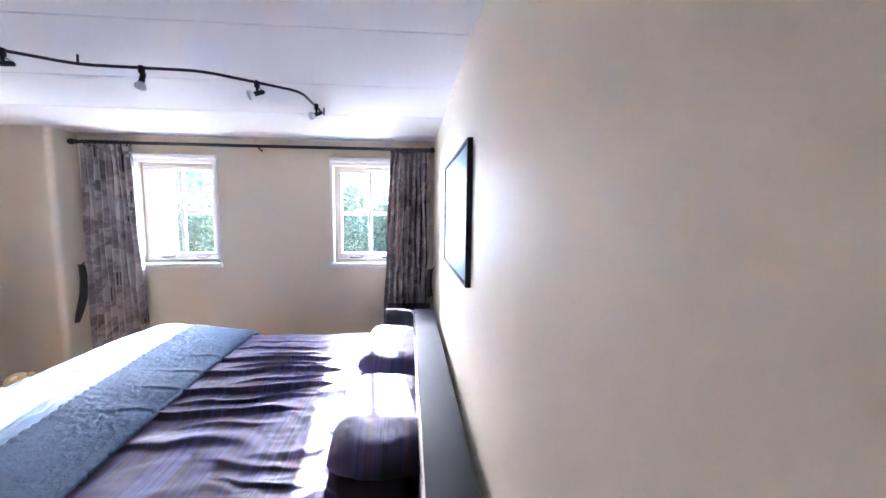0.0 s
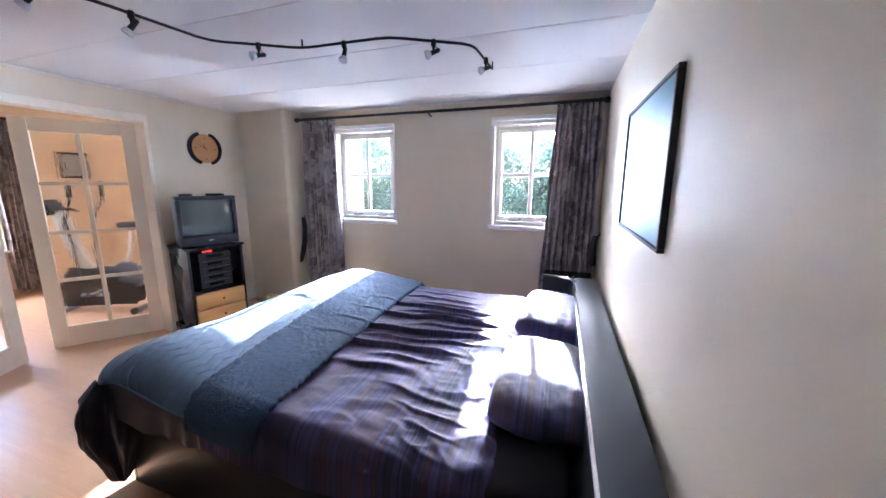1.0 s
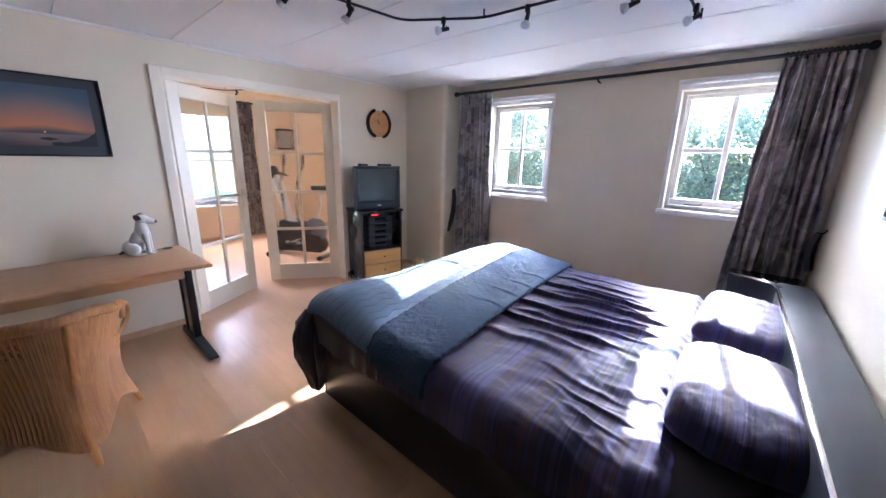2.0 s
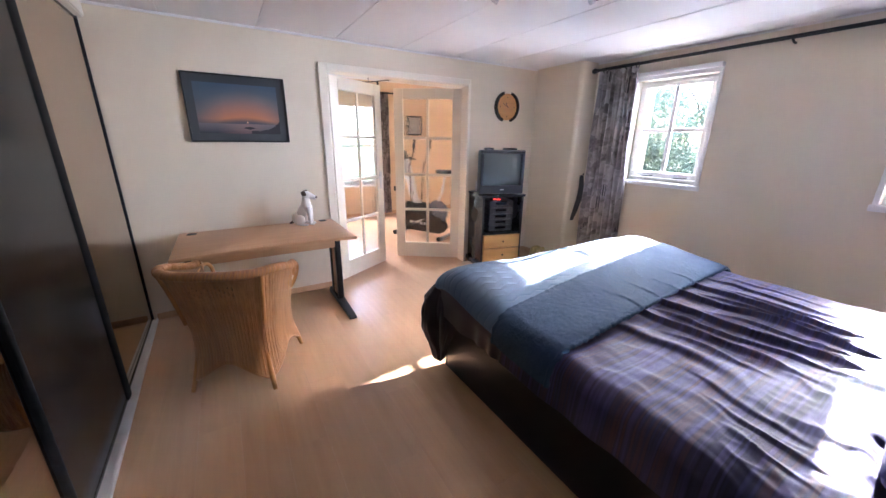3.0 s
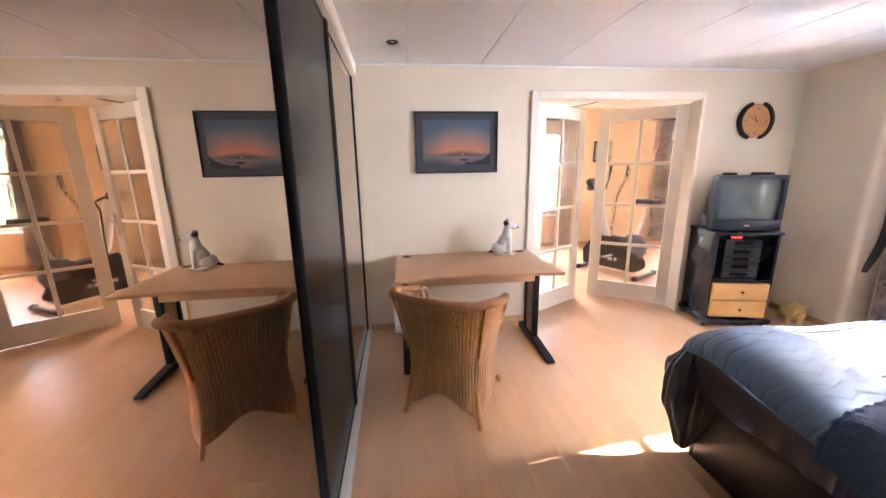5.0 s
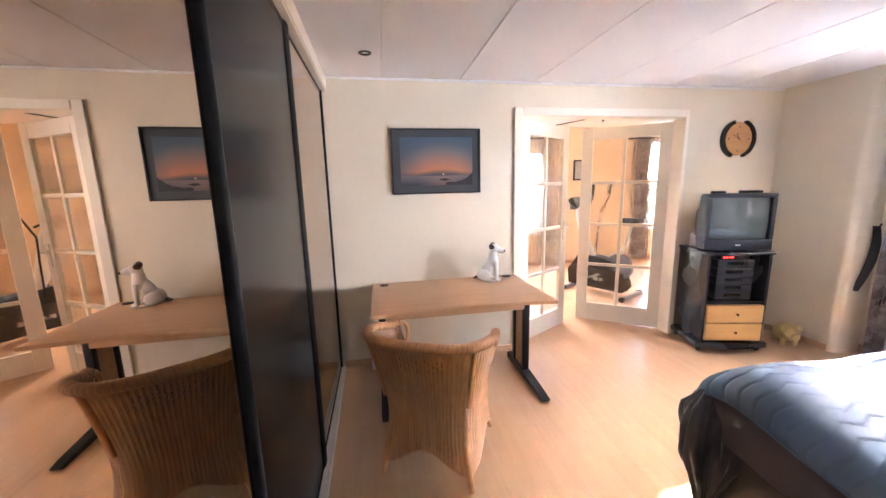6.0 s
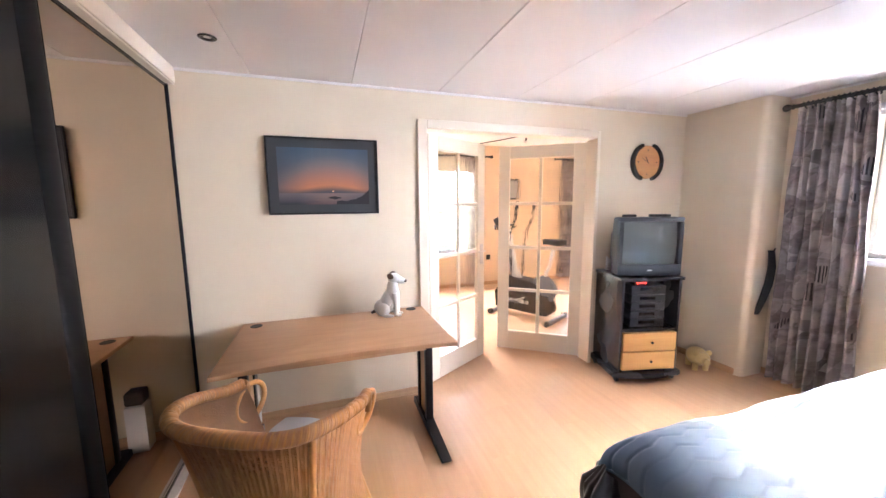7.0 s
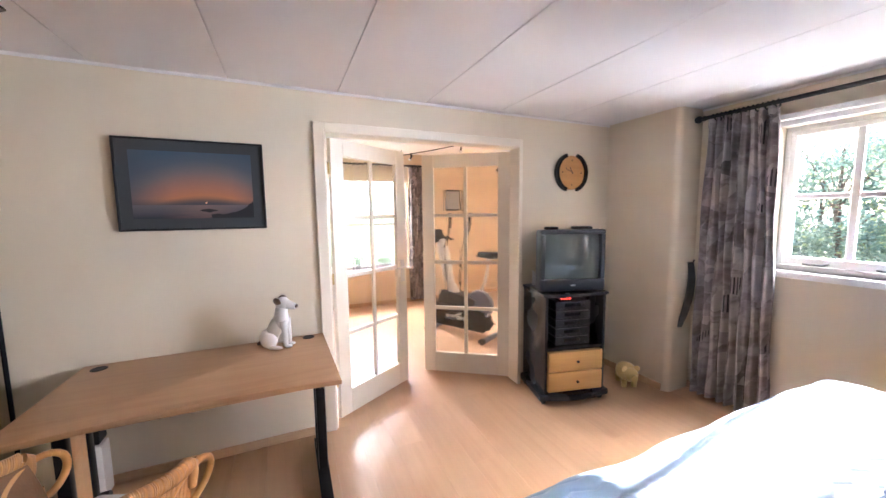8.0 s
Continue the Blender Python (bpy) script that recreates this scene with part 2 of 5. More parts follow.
bm = prism([(hb(-1.45), -1.45), (hb(-1.45) + 0.25, -1.45), (hb(3.96) + 0.25, 3.96), (hb(3.96), 3.70), (hb(3.70), 3.70)], 0, 2.5)
setting("wall_east", bm, m_wall_satin, "cream satin painted wall behind the bed", "wall")
setting("wall_south", box(-4.12, hb(-1.45), -1.45, -1.30, 0, 2.5), m_wall, "plain wall behind the wardrobe", "wall")
# rounded pillar in the corner of window wall and door wall
out = [(XD, 3.43)] + [(-3.50 + 0.05 * math.cos(radians(a)), 3.48 + 0.05 * math.sin(radians(a))) for a in range(-90, 1, 15)] + [(-3.45, YW), (XD, YW)]
setting("pillar", prism(out, 0, CEIL), m_wall, "cream painted corner pillar with a rounded edge", "pillar", True)
# ceiling of wide boards with narrow grooves
bm = bmesh.new()
ys = [-1.30, -0.91, -0.289, 0.326, 0.948, 1.570, 2.190, 2.800, 3.410, 3.70]
for a, b in zip(ys, ys[1:]):
    box(XD, 0.06, a + 0.0025, b - 0.0025, CEIL, CEIL + 0.02, 0.002, 1, bm)
box(XD, 0.06, -1.3, 3.7, CEIL + 0.012, CEIL + 0.05, 0, 1, bm)
setting("ceiling", bm, m_ceiling, "white ceiling of wide smooth boards with fine seams", "ceiling")
# coving strip along the door wall, skirtings
setting("cornice", box(XD, XD + 0.012, -0.72, 3.43, CEIL - 0.018, CEIL - 0.001, 0.004), m_ceiling, "thin white ceiling strip", "trim")
setting("cornice", box(XD + 0.02, hb(3.7), YW - 0.012, YW, CEIL - 0.018, CEIL - 0.001, 0.004), m_ceiling, "thin white ceiling strip", "trim")
for y0, y1 in ((-0.70, 0.779), (2.430, 3.43)):
    setting("baseboard", box(XD, XD + 0.014, y0, y1, 0.004, 0.06, 0.004), m_skirting, "low beech baseboard", "baseboard")
setting("baseboard", box(-4.10, -3.50, 3.416, 3.43, 0.004, 0.06, 0.004), m_skirting, "low beech baseboard", "baseboard")
setting("baseboard", box(-3.45, -0.1, YW - 0.014, YW, 0.004, 0.06, 0.004), m_skirting, "low beech baseboard", "baseboard")


# ---- casement windows ----
def casement(name, x0, x1, z0, z1):
    """A small white wooden window set back in its reveal: casing, frame, sash with four panes, sill, stay."""
    w = tagged(new(name), "white wooden casement window with four panes", "window", "", "structure")
    bm = bmesh.new()
    c = 0.032
    for a in ((x0 - c, x1 + c, z1, z1 + 0.07), (x0 - c, x0, z0, z1), (x1, x1 + c, z0, z1)):
        box(a[0], a[1], YW - 0.018, YW, a[2], a[3], 0.004, 1, bm)
    part("casing", bm, m_white, w)
    part("window_sill", box(x0 - c - 0.01, x1 + c + 0.01, YW - 0.03, YW + 0.125, z0 - 0.045, z0, 0.006), m_white, w)
    part("blind_rail", box(x0 - c, x1 + c, YW - 0.05, YW - 0.019, z1 + 0.035, z1 + 0.075, 0.01), m_white, w)
    yf = YW + 0.07
    bm = bmesh.new()
    for a in ((x0, x1, z1 - 0.028, z1), (x0, x1, z0, z0 + 0.035), (x0, x0 + 0.028, z0 + 0.035, z1 - 0.028), (x1 - 0.028, x1, z0 + 0.035, z1 - 0.028)):
        box(a[0], a[1], yf, yf + 0.08, a[2], a[3], 0.003, 1, bm)
    part("window_frame", bm, m_white, w)
    s0, s1, b0, b1 = x0 + 0.031, x1 - 0.031, z0 + 0.039, z1 - 0.031
    bm = bmesh.new()
    for a in ((s0, s1, b1 - 0.034, b1), (s0, s1, b0, b0 + 0.055), (s0, s0 + 0.036, b0 + 0.055, b1 - 0.034), (s1 - 0.036, s1, b0 + 0.055, b1 - 0.034)):
        box(a[0], a[1], yf - 0.012, yf + 0.045, a[2], a[3], 0.005, 1, bm)
    sash = part("sash", bm, m_white, w)
    xm, zm = (s0 + s1) / 2, (b0 + b1) / 2 + 0.012
    part("muntin", box(xm - 0.019, xm + 0.019, yf - 0.004, yf + 0.022, b0 + 0.055, b1 - 0.034, 0.004, 1), m_white, sash)
    for a, b in ((s0 + 0.036, xm - 0.019), (xm + 0.019, s1 - 0.036)):
        part("muntin", box(a, b, yf - 0.004, yf + 0.022, zm - 0.018, zm + 0.018, 0.004, 1), m_white, sash)
        for lo, hi in ((b0 + 0.055, zm - 0.018), (zm + 0.018, b1 - 0.034)):
            p = part("pane", box(a - 0.004, b + 0.004, yf + 0.014, yf + 0.018, lo - 0.004, hi + 0.004), m_glass, sash, "clear glass pane", False)
            p.visible_shadow = False
    xs = s0 + 0.12
    for k in (xs, s1 - 0.2):
        bm = tube([(k, yf - 0.02, b0 + 0.012), (k + 0.03, yf - 0.045, b0 + 0.012), (k + 0.10, yf - 0.04, b0 + 0.014), (k + 0.125, yf - 0.02, b0 + 0.022)], 0.006, 6)
        part("stay", bm, m_black_metal, w, "small dark casement stay")
    return w


casement("window_1", *W1)
casement("window_2", *W2)


# ---- double glazed doors to the next room ----
def door_leaf(name, m, handle_side, W):
    """A leaf in its own frame: hinge at the origin, reaching along +x, with eight panes."""
    d = tagged(new(name), "open cream French door leaf with eight glass panes", "door", "double doors", "structure")
    d.matrix_basis = m
    H, T = 2.035, 0.02
    bm = bmesh.new()
    st, top, low = 0.108, 0.115, 0.20
    for a in ((0, st, 0, H), (W - st, W, 0, H), (st, W - st, H - top, H), (st, W - st, 0, low)):
        box(a[0], a[1], -T, T, a[2] + 0.01, a[3] + 0.01 if a[3] == H else a[3], 0.004, 1, bm)
    part("door_frame", bm, m_trim, d)
    xm = W / 2
    part("muntin", box(xm - 0.016, xm + 0.016, -0.014, 0.014, low, H - top + 0.01, 0.005, 1), m_trim, d)
    z = steps(low, H - top + 0.01, 4)
    for k in range(4):
        for a, b in ((st, xm - 0.016), (xm + 0.016, W - st)):
            if k:
                part("muntin", box(a, b, -0.014, 0.014, z[k] - 0.016, z[k] + 0.016, 0.005, 1), m_trim, d)
            p = part("pane", box(a - 0.003, b + 0.003, -0.002, 0.002, z[k] + (0.013 if k else -0.003), z[k + 1] - (0.013 if k < 3 else -0.003)), m_door_glass, d, "slightly rippled glass pane", False)
            p.visible_shadow = False
    for zz in (0.25, 1.02, 1.80):
        part("hinge", tube([(-0.004, 0.0, zz), (-0.004, 0.0, zz + 0.08)], 0.007, 8), m_brass, d)
    if handle_side:
        for s in (1, -1):
            bm = box(W - 0.075, W - 0.035, s * T, s * (T + 0.006), 0.93, 1.12, 0.002, 1)
            tube([(W - 0.055, s * (T + 0.004), 1.06), (W - 0.055, s * (T + 0.045), 1.06), (W - 0.16, s * (T + 0.05), 1.06)], 0.008, 8, bm)
            part("handle", bm, m_alu, d, "satin metal lever handle")
    return d


dirL, dirR = math.degrees(math.atan2(0.653, -0.385)), math.degrees(math.atan2(-0.643, -0.46))
door_leaf("door_1", pose(-4.235, 0.888, 0, 0, 0, dirL), True, 0.76)
door_leaf("door_2", pose(-4.264, 2.418, 0, 0, 0, dirR), False, 0.80)
bm = bmesh.new()
box(XD, XD + 0.018, 0.78, 0.852, 0, 2.12, 0.005, 1, bm)
box(XD, XD + 0.018, 2.392, 2.429, 0, 2.12, 0.005, 1, bm)
box(XD, XD + 0.018, 0.852, 2.392, 2.055, 2.12, 0.005, 1, bm)
box(XD - 0.13, XD - 0.001, 0.84, 0.862, 0, 2.075, 0.002, 1, bm)
box(XD - 0.13, XD - 0.001, 2.400, 2.424, 0, 2.075, 0.002, 1, bm)
box(XD - 0.13, XD - 0.001, 0.862, 2.400, 2.055, 2.075, 0.002, 1, bm)
setting("door_frame_1", bm, m_trim, "cream painted frame round the double doors", "door frame")

# ---- the next room ----
XF, CF = -7.35, 2.50
FA, FB = (0.75, 2.50, 0.62, 2.30), (4.75, 5.85, 0.62, 2.30)
wall_with_holes("wall_far_west", -0.2, 6.1, 0, CF, [FA, FB], lambda a, d, z: (XF - 0.2 * d, a, z), m_far_wall, "apricot painted wall with two windows")
setting("wall_far_south", box(-7.35, -4.25, -0.35, -0.2, 0, CF), m_far_wall, "apricot painted wall", "wall")
setting("wall_far_north", box(-7.35, -4.25, 6.1, 6.25, 0, CF), m_far_wall, "apricot painted wall", "wall")
setting("wall_far_east", box(-4.25, -4.13, 3.70, 6.1, 0, CF), m_far_wall, "apricot painted wall", "wall")
setting("wall_far_east", box(-4.262, -4.252, -0.2, 0.80, 0, CF), m_far_wall, "apricot painted wall", "wall")
setting("wall_far_east", box(-4.262, -4.252, 2.44, 3.70, 0, CF), m_far_wall, "apricot painted wall", "wall")
setting("ceiling_far", box(-7.55, -4.25, -0.35, 6.25, CF, CF + 0.05), m_ceiling, "white ceiling", "ceiling")
setting("baseboard_far", box(XF, XF + 0.014, -0.2, 6.1, 0.004, 0.07, 0.004), m_skirting, "low beech baseboard", "baseboard")


def wide_window(name, y0, y1, z0, z1, n):
    w = tagged(new(name), "white framed window with clear glass", "window", "", "structure")
    bm = bmesh.new()
    xf = XF - 0.12
    for a in ((y0, y1, z1 - 0.06, z1), (y0, y1, z0, z0 + 0.06), (y0, y0 + 0.06, z0 + 0.06, z1 - 0.06), (y1 - 0.06, y1, z0 + 0.06, z1 - 0.06)):
        box(xf, xf + 0.06, a[0], a[1], a[2], a[3], 0.004, 1, bm)
    part("window_frame", bm, m_white, w)
    part("window_sill", box(XF - 0.06, XF + 0.10, y0 - 0.05, y1 + 0.05, z0 - 0.03, z0, 0.006), m_white, w)
    part("transom", box(xf + 0.01, xf + 0.05, y0 + 0.06, y1 - 0.06, 1.33, 1.37, 0.004, 1), m_white, w)
    ys = steps(y0 + 0.06, y1 - 0.06, n)
    for k in range(n):
        if k:
            part("mullion", box(xf + 0.005, xf + 0.055, ys[k] - 0.025, ys[k] + 0.025, z0 + 0.06, z1 - 0.06, 0.004, 1), m_white, w)
        p = part("pane", box(xf + 0.028, xf + 0.032, ys[k], ys[k + 1], z0 + 0.05, z1 - 0.05), m_glass, w, "clear glass pane", False)
        p.visible_shadow = False
    return w


wide_window("window_3", *FA, 2)
wide_window("window_4", *FB, 1)

# ---- floor ----
floor = setting("floor", box(-7.55, 0.2, -1.45, 6.25, -0.06, -0.009), m_sub, "beech laminate floor of long boards", "floor")


def floorboards():
    """Boards laid along x, in two rooms, staggered row by row; alike boards share a mesh."""
    made = {}
    wide, long = 0.192, 1.285

    def board(x0, x1, y0, y1):
        key = (round(x1 - x0, 3), round(y1 - y0, 3))
        if key not in made:
            me = finish("board", box(0, x1 - x0 - 0.0005, 0, y1 - y0 - 0.0005, -0.009, 0), m_floor)
            made[key] = me
        ob = new("board", made[key])
        ob.location = (x0, y0, 0)
        ob.parent = floor
    spots = [(XD, 0.05, -0.74, 3.70, 0.0), (-7.35, -4.12, -0.2, 6.1, 0.35)]
    for x0, x1, y0, y1, shift in spots:
        rows = int(math.ceil((y1 - y0) / wide))
        for r in range(rows):
            ya, yb = y0 + r * wide, min(y1, y0 + (r + 1) * wide)
            x = x0 - long * ((r * 0.37 + shift) % 1.0)
            while x < x1:
                a, b = max(x, x0), min(x + long, x1)
                if b - a > 0.02:
                    board(a, b, ya, yb)
                x += long


# ---- fabrics ----
def stripe_cloth(name, axis, stops, count, seed):
    """Woven stripes across one axis, in uneven widths, with a fine weave."""
    n = Nodes(name)
    s = [0.15, 0.15, 0.15]
    s[axis] = count
    v = n.coords("Object", tuple(s))
    mp = n.add("Mapping", Location=(seed, seed * 0.7, 0.0))
    n.link(v, mp.inputs["Vector"])
    wide, thin = n.noise(mp.outputs[0], 1.0, 1.0, 0.4), n.noise(mp.outputs[0], 4.2, 2.0, 0.6)
    tone = n.ramp(n.math("ADD", n.math("MULTIPLY", wide, 0.6), n.math("MULTIPLY", thin, 0.45)), stops)
    o = n.coords()
    weave = n.noise(o, 420.0, 2)
    soft = n.noise(o, 6.0, 4)
    tone = n.mix(n.math("MULTIPLY", weave, 0.25), tone, (0.02, 0.018, 0.022))
    n.bump(n.math("ADD", n.math("MULTIPLY", weave, 0.3), soft), 0.35, 0.01)
    return n.done(tone, 0.62, 0.0, Sheen_Weight=0.1, Sheen_Roughness=0.5)


def fleece(name, color, scale):
    n = Nodes(name)
    o = n.coords()
    a, b, c = n.noise(o, scale, 5, 0.7), n.noise(o, 3.0, 3), n.noise(o, scale * 0.22, 3)
    tone = n.mix(a, shade(color, 0.62), shade(color, 1.3))
    tone = n.mix(n.math("MULTIPLY", b, 0.4), tone, shade(color, 0.75))
    n.bump(n.math("ADD", a, n.math("MULTIPLY", c, 0.7)), 0.8, 0.008)
    return n.done(tone, 0.9, 0.0, Sheen_Weight=0.03, Sheen_Roughness=0.6)


def curtain_print(name):
    """Grey-mauve curtain cloth with painted patches, pale shapes and groups of short dark bars, in the cloth's own metres."""
    n = Nodes(name)
    v = n.coords("UV")
    warp = n.add("TexNoise", Scale=4.0, Detail=3.0)
    n.link(v, warp.inputs["Vector"])
    lean = n.add("Mapping", Rotation=(0.0, 0.0, 0.35), Scale=(1.0, 1.7, 1.0))
    n.link(v, lean.inputs["Vector"])
    bent = n.mix(0.16, lean.outputs[0], warp.outputs["Color"])
    wash = n.noise(bent, 2.8, 4, 0.55)
    tone = n.ramp(wash, [(0.34, (0.165, 0.138, 0.134)), (0.42, (0.29, 0.248, 0.240)), (0.48, (0.43, 0.375, 0.362)), (0.54, (0.27, 0.226, 0.212)), (0.61, (0.52, 0.458, 0.432))])

    def blocks(scale, salt):
        cells = n.add("TexVoronoi", Scale=scale, Randomness=0.85)
        cells.distance = "CHEBYCHEV"
        move = n.add("Mapping", Location=(salt, 0.37 * salt, 0.0), Scale=(1.0, 0.62, 1.0))
        n.link(bent, move.inputs["Vector"])
        n.link(move.outputs[0], cells.inputs["Vector"])
        sep = n.add("SeparateColor")
        n.link(cells.outputs["Color"], sep.inputs[0])
        return cells.outputs["Distance"], sep.outputs
    far, tint = blocks(5.5, 1.3)
    tone = n.mix(n.math("MULTIPLY", n.math("MULTIPLY", n.math("GREATER_THAN", tint[0], 0.66), n.math("LESS_THAN", far, 0.40)), 0.75), tone, (0.52, 0.465, 0.445))
    tone = n.mix(n.math("MULTIPLY", n.math("MULTIPLY", n.math("LESS_THAN", tint[1], 0.32), n.math("LESS_THAN", far, 0.44)), 0.5), tone, (0.115, 0.096, 0.100))
    thinner, hue = blocks(12.0, 4.1)
    tone = n.mix(n.math("MULTIPLY", n.math("MULTIPLY", n.math("GREATER_THAN", hue[0], 0.80), n.math("LESS_THAN", thinner, 0.34)), 0.7), tone, (0.58, 0.52, 0.49))
    bars = n.add("TexWave", Scale=15.0, Distortion=0.6)
    n.link(v, bars.inputs["Vector"])
    where = n.math("MULTIPLY", n.math("GREATER_THAN", tint[2], 0.72), n.math("LESS_THAN", far, 0.28))
    tone = n.mix(n.math("MULTIPLY", where, n.math("GREATER_THAN", bars.outputs["Fac"], 0.55)), tone, (0.055, 0.048, 0.055))
    brush = n.noise(n.coords("UV", (70, 9, 1)), 1.0, 4)
    tone = n.mix(n.math("MULTIPLY", n.ramp(brush, [(0.48, (0, 0, 0)), (0.75, (1, 1, 1))]), 0.2), tone, (0.15, 0.125, 0.13))
    n.bump(n.noise(n.coords("UV"), 500.0, 2), 0.2, 0.002)
    m = n.done(tone, 0.75, 0.0)
    thin, both = n.add("BsdfTranslucent"), n.add("MixShader", i0=0.12)
    n.link(tone, thin.inputs["Color"])
    n.link(n.b.outputs[0], both.inputs[1])
    n.link(thin.outputs[0], both.inputs[2])
    n.link(both.outputs[0], n.t.nodes["Material Output"].inputs[0])
    return m


DUVET = [(0.24, (0.020, 0.014, 0.036)), (0.35, (0.052, 0.044, 0.105)), (0.42, (0.026, 0.019, 0.046)), (0.47, (0.085, 0.074, 0.165)), (0.52, (0.045, 0.034, 0.068)), (0.545, (0.105, 0.056, 0.066)), (0.58, (0.052, 0.040, 0.085)), (0.64, (0.105, 0.094, 0.195)), (0.70, (0.040, 0.030, 0.062)), (0.74, (0.115, 0.058, 0.070)), (0.82, (0.090, 0.080, 0.180))]
DUVET = [(p, (c[0] * 0.80, c[1] * 0.78, c[2] * 1.12)) for p, c in DUVET]
m_duvet = stripe_cloth("striped_duvet_cotton", 0, DUVET, 7.0, 2.0)
m_pillow = stripe_cloth("striped_pillow_cotton", 0, DUVET, 9.0, 5.0)
m_quilt = plain("blue_grey_quilting", (0.105, 0.172, 0.265), 0.6, var=0.10, big=3, fine=260, bump=0.22, Sheen_Weight=0.15, Sheen_Roughness=0.4)
m_throw = fleece("slate_blue_fleece", (0.036, 0.072, 0.135), 90)
m_satin = plain("dark_satin_lining", (0.058, 0.050, 0.062), 0.33, var=0.10, big=5, fine=180, bump=0.10, Sheen_Weight=0.2)
m_sheet = plain("dark_sheet", (0.05, 0.042, 0.045), 0.8, var=0.15, fine=200, bump=0.2)
m_curtain = curtain_print("curtain_print")

# ---- bed ----
FOOT, NEAR, FARS, TOPZ = -2.40, 1.09, 3.06, 0.565
FOLDS = [(1.58, 0.06, 0.026, 0.026, -1.66, -1.00), (1.70, 0.08, 0.012, 0.018, -1.45, -0.90), (1.80, 0.10, 0.018, 0.044, -1.85, -0.80), (1.93, 0.11, 0.012, 0.026, -1.60, -0.74), (2.03, 0.12, 0.015, 0.046, -1.85, -0.70), (2.13, 0.12, 0.010, 0.022, -1.40, -0.72),
         (2.24, 0.10, 0.015, 0.044, -1.85, -0.68), (2.36, 0.09, 0.011, 0.024, -1.55, -0.78), (2.46, 0.07, 0.014, 0.038, -1.85, -0.74), (2.58, 0.05, 0.010, 0.018, -1.50, -0.85), (2.70, 0.03, 0.014, 0.022, -1.70, -0.90), (2.86, 0.0, 0.016, 0.014, -1.60, -0.95),
         (1.46, -0.10, 0.012, 0.016, -1.20, -0.66), (1.38, -0.16, 0.010, 0.020, -1.10, -0.62), (1.30, -0.22, 0.009, 0.018, -1.02, -0.62), (1.22, -0.28, 0.009, 0.016, -0.95, -0.60), (1.16, -0.34, 0.008, 0.012, -0.88, -0.60)]


def smooth(a, b, x):
    t = max(0.0, min(1.0, (x - a) / (b - a)))
    return t * t * (3 - 2 * t)


def wrinkle(a, b):
    """Long folds of the duvet that run down from the pillows, and fine creases."""
    z = 0.0
    for y0, lean, width, high, x0, x1 in FOLDS:
        y = y0 + lean * (a + 1.2) * 0.8 + 0.012 * math.sin(a * 7 + y0 * 7) + 0.006 * math.sin(a * 19 + y0 * 11)
        d = (b - y) / width
        if -3 < d < 5.5:
            side = math.exp(-d * d * (3.0 if d < 0 else 0.22))
            z += 0.78 * high * side * smooth(x0, x0 + 0.25, a) * (1 - smooth(x1 - 0.22, x1, a))
    z += 0.016 * noise.noise((a * 3.2, b * 4.0, 0.3)) + 0.007 * noise.noise((a * 8, b * 13.0, 4.1))
    z += 0.0025 * noise.noise((a * 22, b * 24.0, 1.7))
    # sharp small creases, more of them towards the pillows and the near edge
    c = noise.noise((a * 2.6 + 0.9 * noise.noise((a * 3, b * 3, 9)), b * 4.2 + 0.5 * noise.noise((a * 2, b * 2, 4)), 2.2))
    d = noise.noise((a * 9 + b * 4, b * 9 - a * 3, 6.4))
    near = max(smooth(-1.2, -0.7, a), 0.8 * smooth(1.45, 1.2, b) * smooth(-1.5, -1.1, a))
    z += near * (0.010 * max(0.0, 1 - 5.0 * abs(c)) + 0.005 * max(0.0, 1 - 4.0 * abs(d)))
    return z


def crown(a, b):
    """The soft height of the bedding over the mattress."""
    foot = 0.068 * math.exp(-((a + 2.20) / 0.38) ** 2) * smooth(0.70, 1.25, b) + 0.050 * math.exp(-((a + 2.34) / 0.22) ** 2) * smooth(1.75, 1.15, b) + 0.022 * math.exp(-((a + 2.28) / 0.22) ** 2) * smooth(1.6, 2.9, b)
    return 0.010 + 0.022 * math.sin(math.pi * max(0, min(1, (b - NEAR) / (FARS - NEAR)))) + foot


def drape(a, b, lift=0.0, crease=1.0, flare=0.0):
    """Where the flat cloth at (a, b) lies: over the mattress and down its foot and sides."""
    r = 0.085
    da, dn, df = max(0.0, FOOT + 0.02 - a), max(0.0, NEAR + 0.05 - b), max(0.0, b - (FARS - 0.05))

    def over(d):
        ang = min(d / r, 1.45)
        rest = max(0.0, d - r * 1.45)
        return r * math.sin(ang) + rest * 0.12, r * (1 - math.cos(ang)) + rest * 0.99
    ox, zx = over(da)
    on, zn = over(dn)
    of, zf = over(df)
    zy, oy = max(zn, zf), of - on
    down = max(zx, zy) + 0.25 * min(zx, zy)
    x, y = max(a, FOOT + 0.02) - ox * (1 + 0.1 * math.sin(b * 14)), min(max(b, NEAR + 0.05), FARS - 0.05) + oy
    if dn > r:
        y += 0.006 * math.sin(a * 16 + 2 * math.sin(a * 5)) * min(1, (dn - r) * 5)
    z = TOPZ + crown(a, b) + crease * wrinkle(a, b) * (1 - min(1, down * 5)) - down
    nx, ny = -min(1.0, zx / r), (1 if zf > zn else -1) * min(1.0, zy / r)
    flat = max(0.0, 1 - math.hypot(nx, ny))
    k = lift / max(0.001, math.sqrt(nx * nx + ny * ny + flat * flat))
    return Vector((x + nx * k, y + ny * k, z + flat * k))


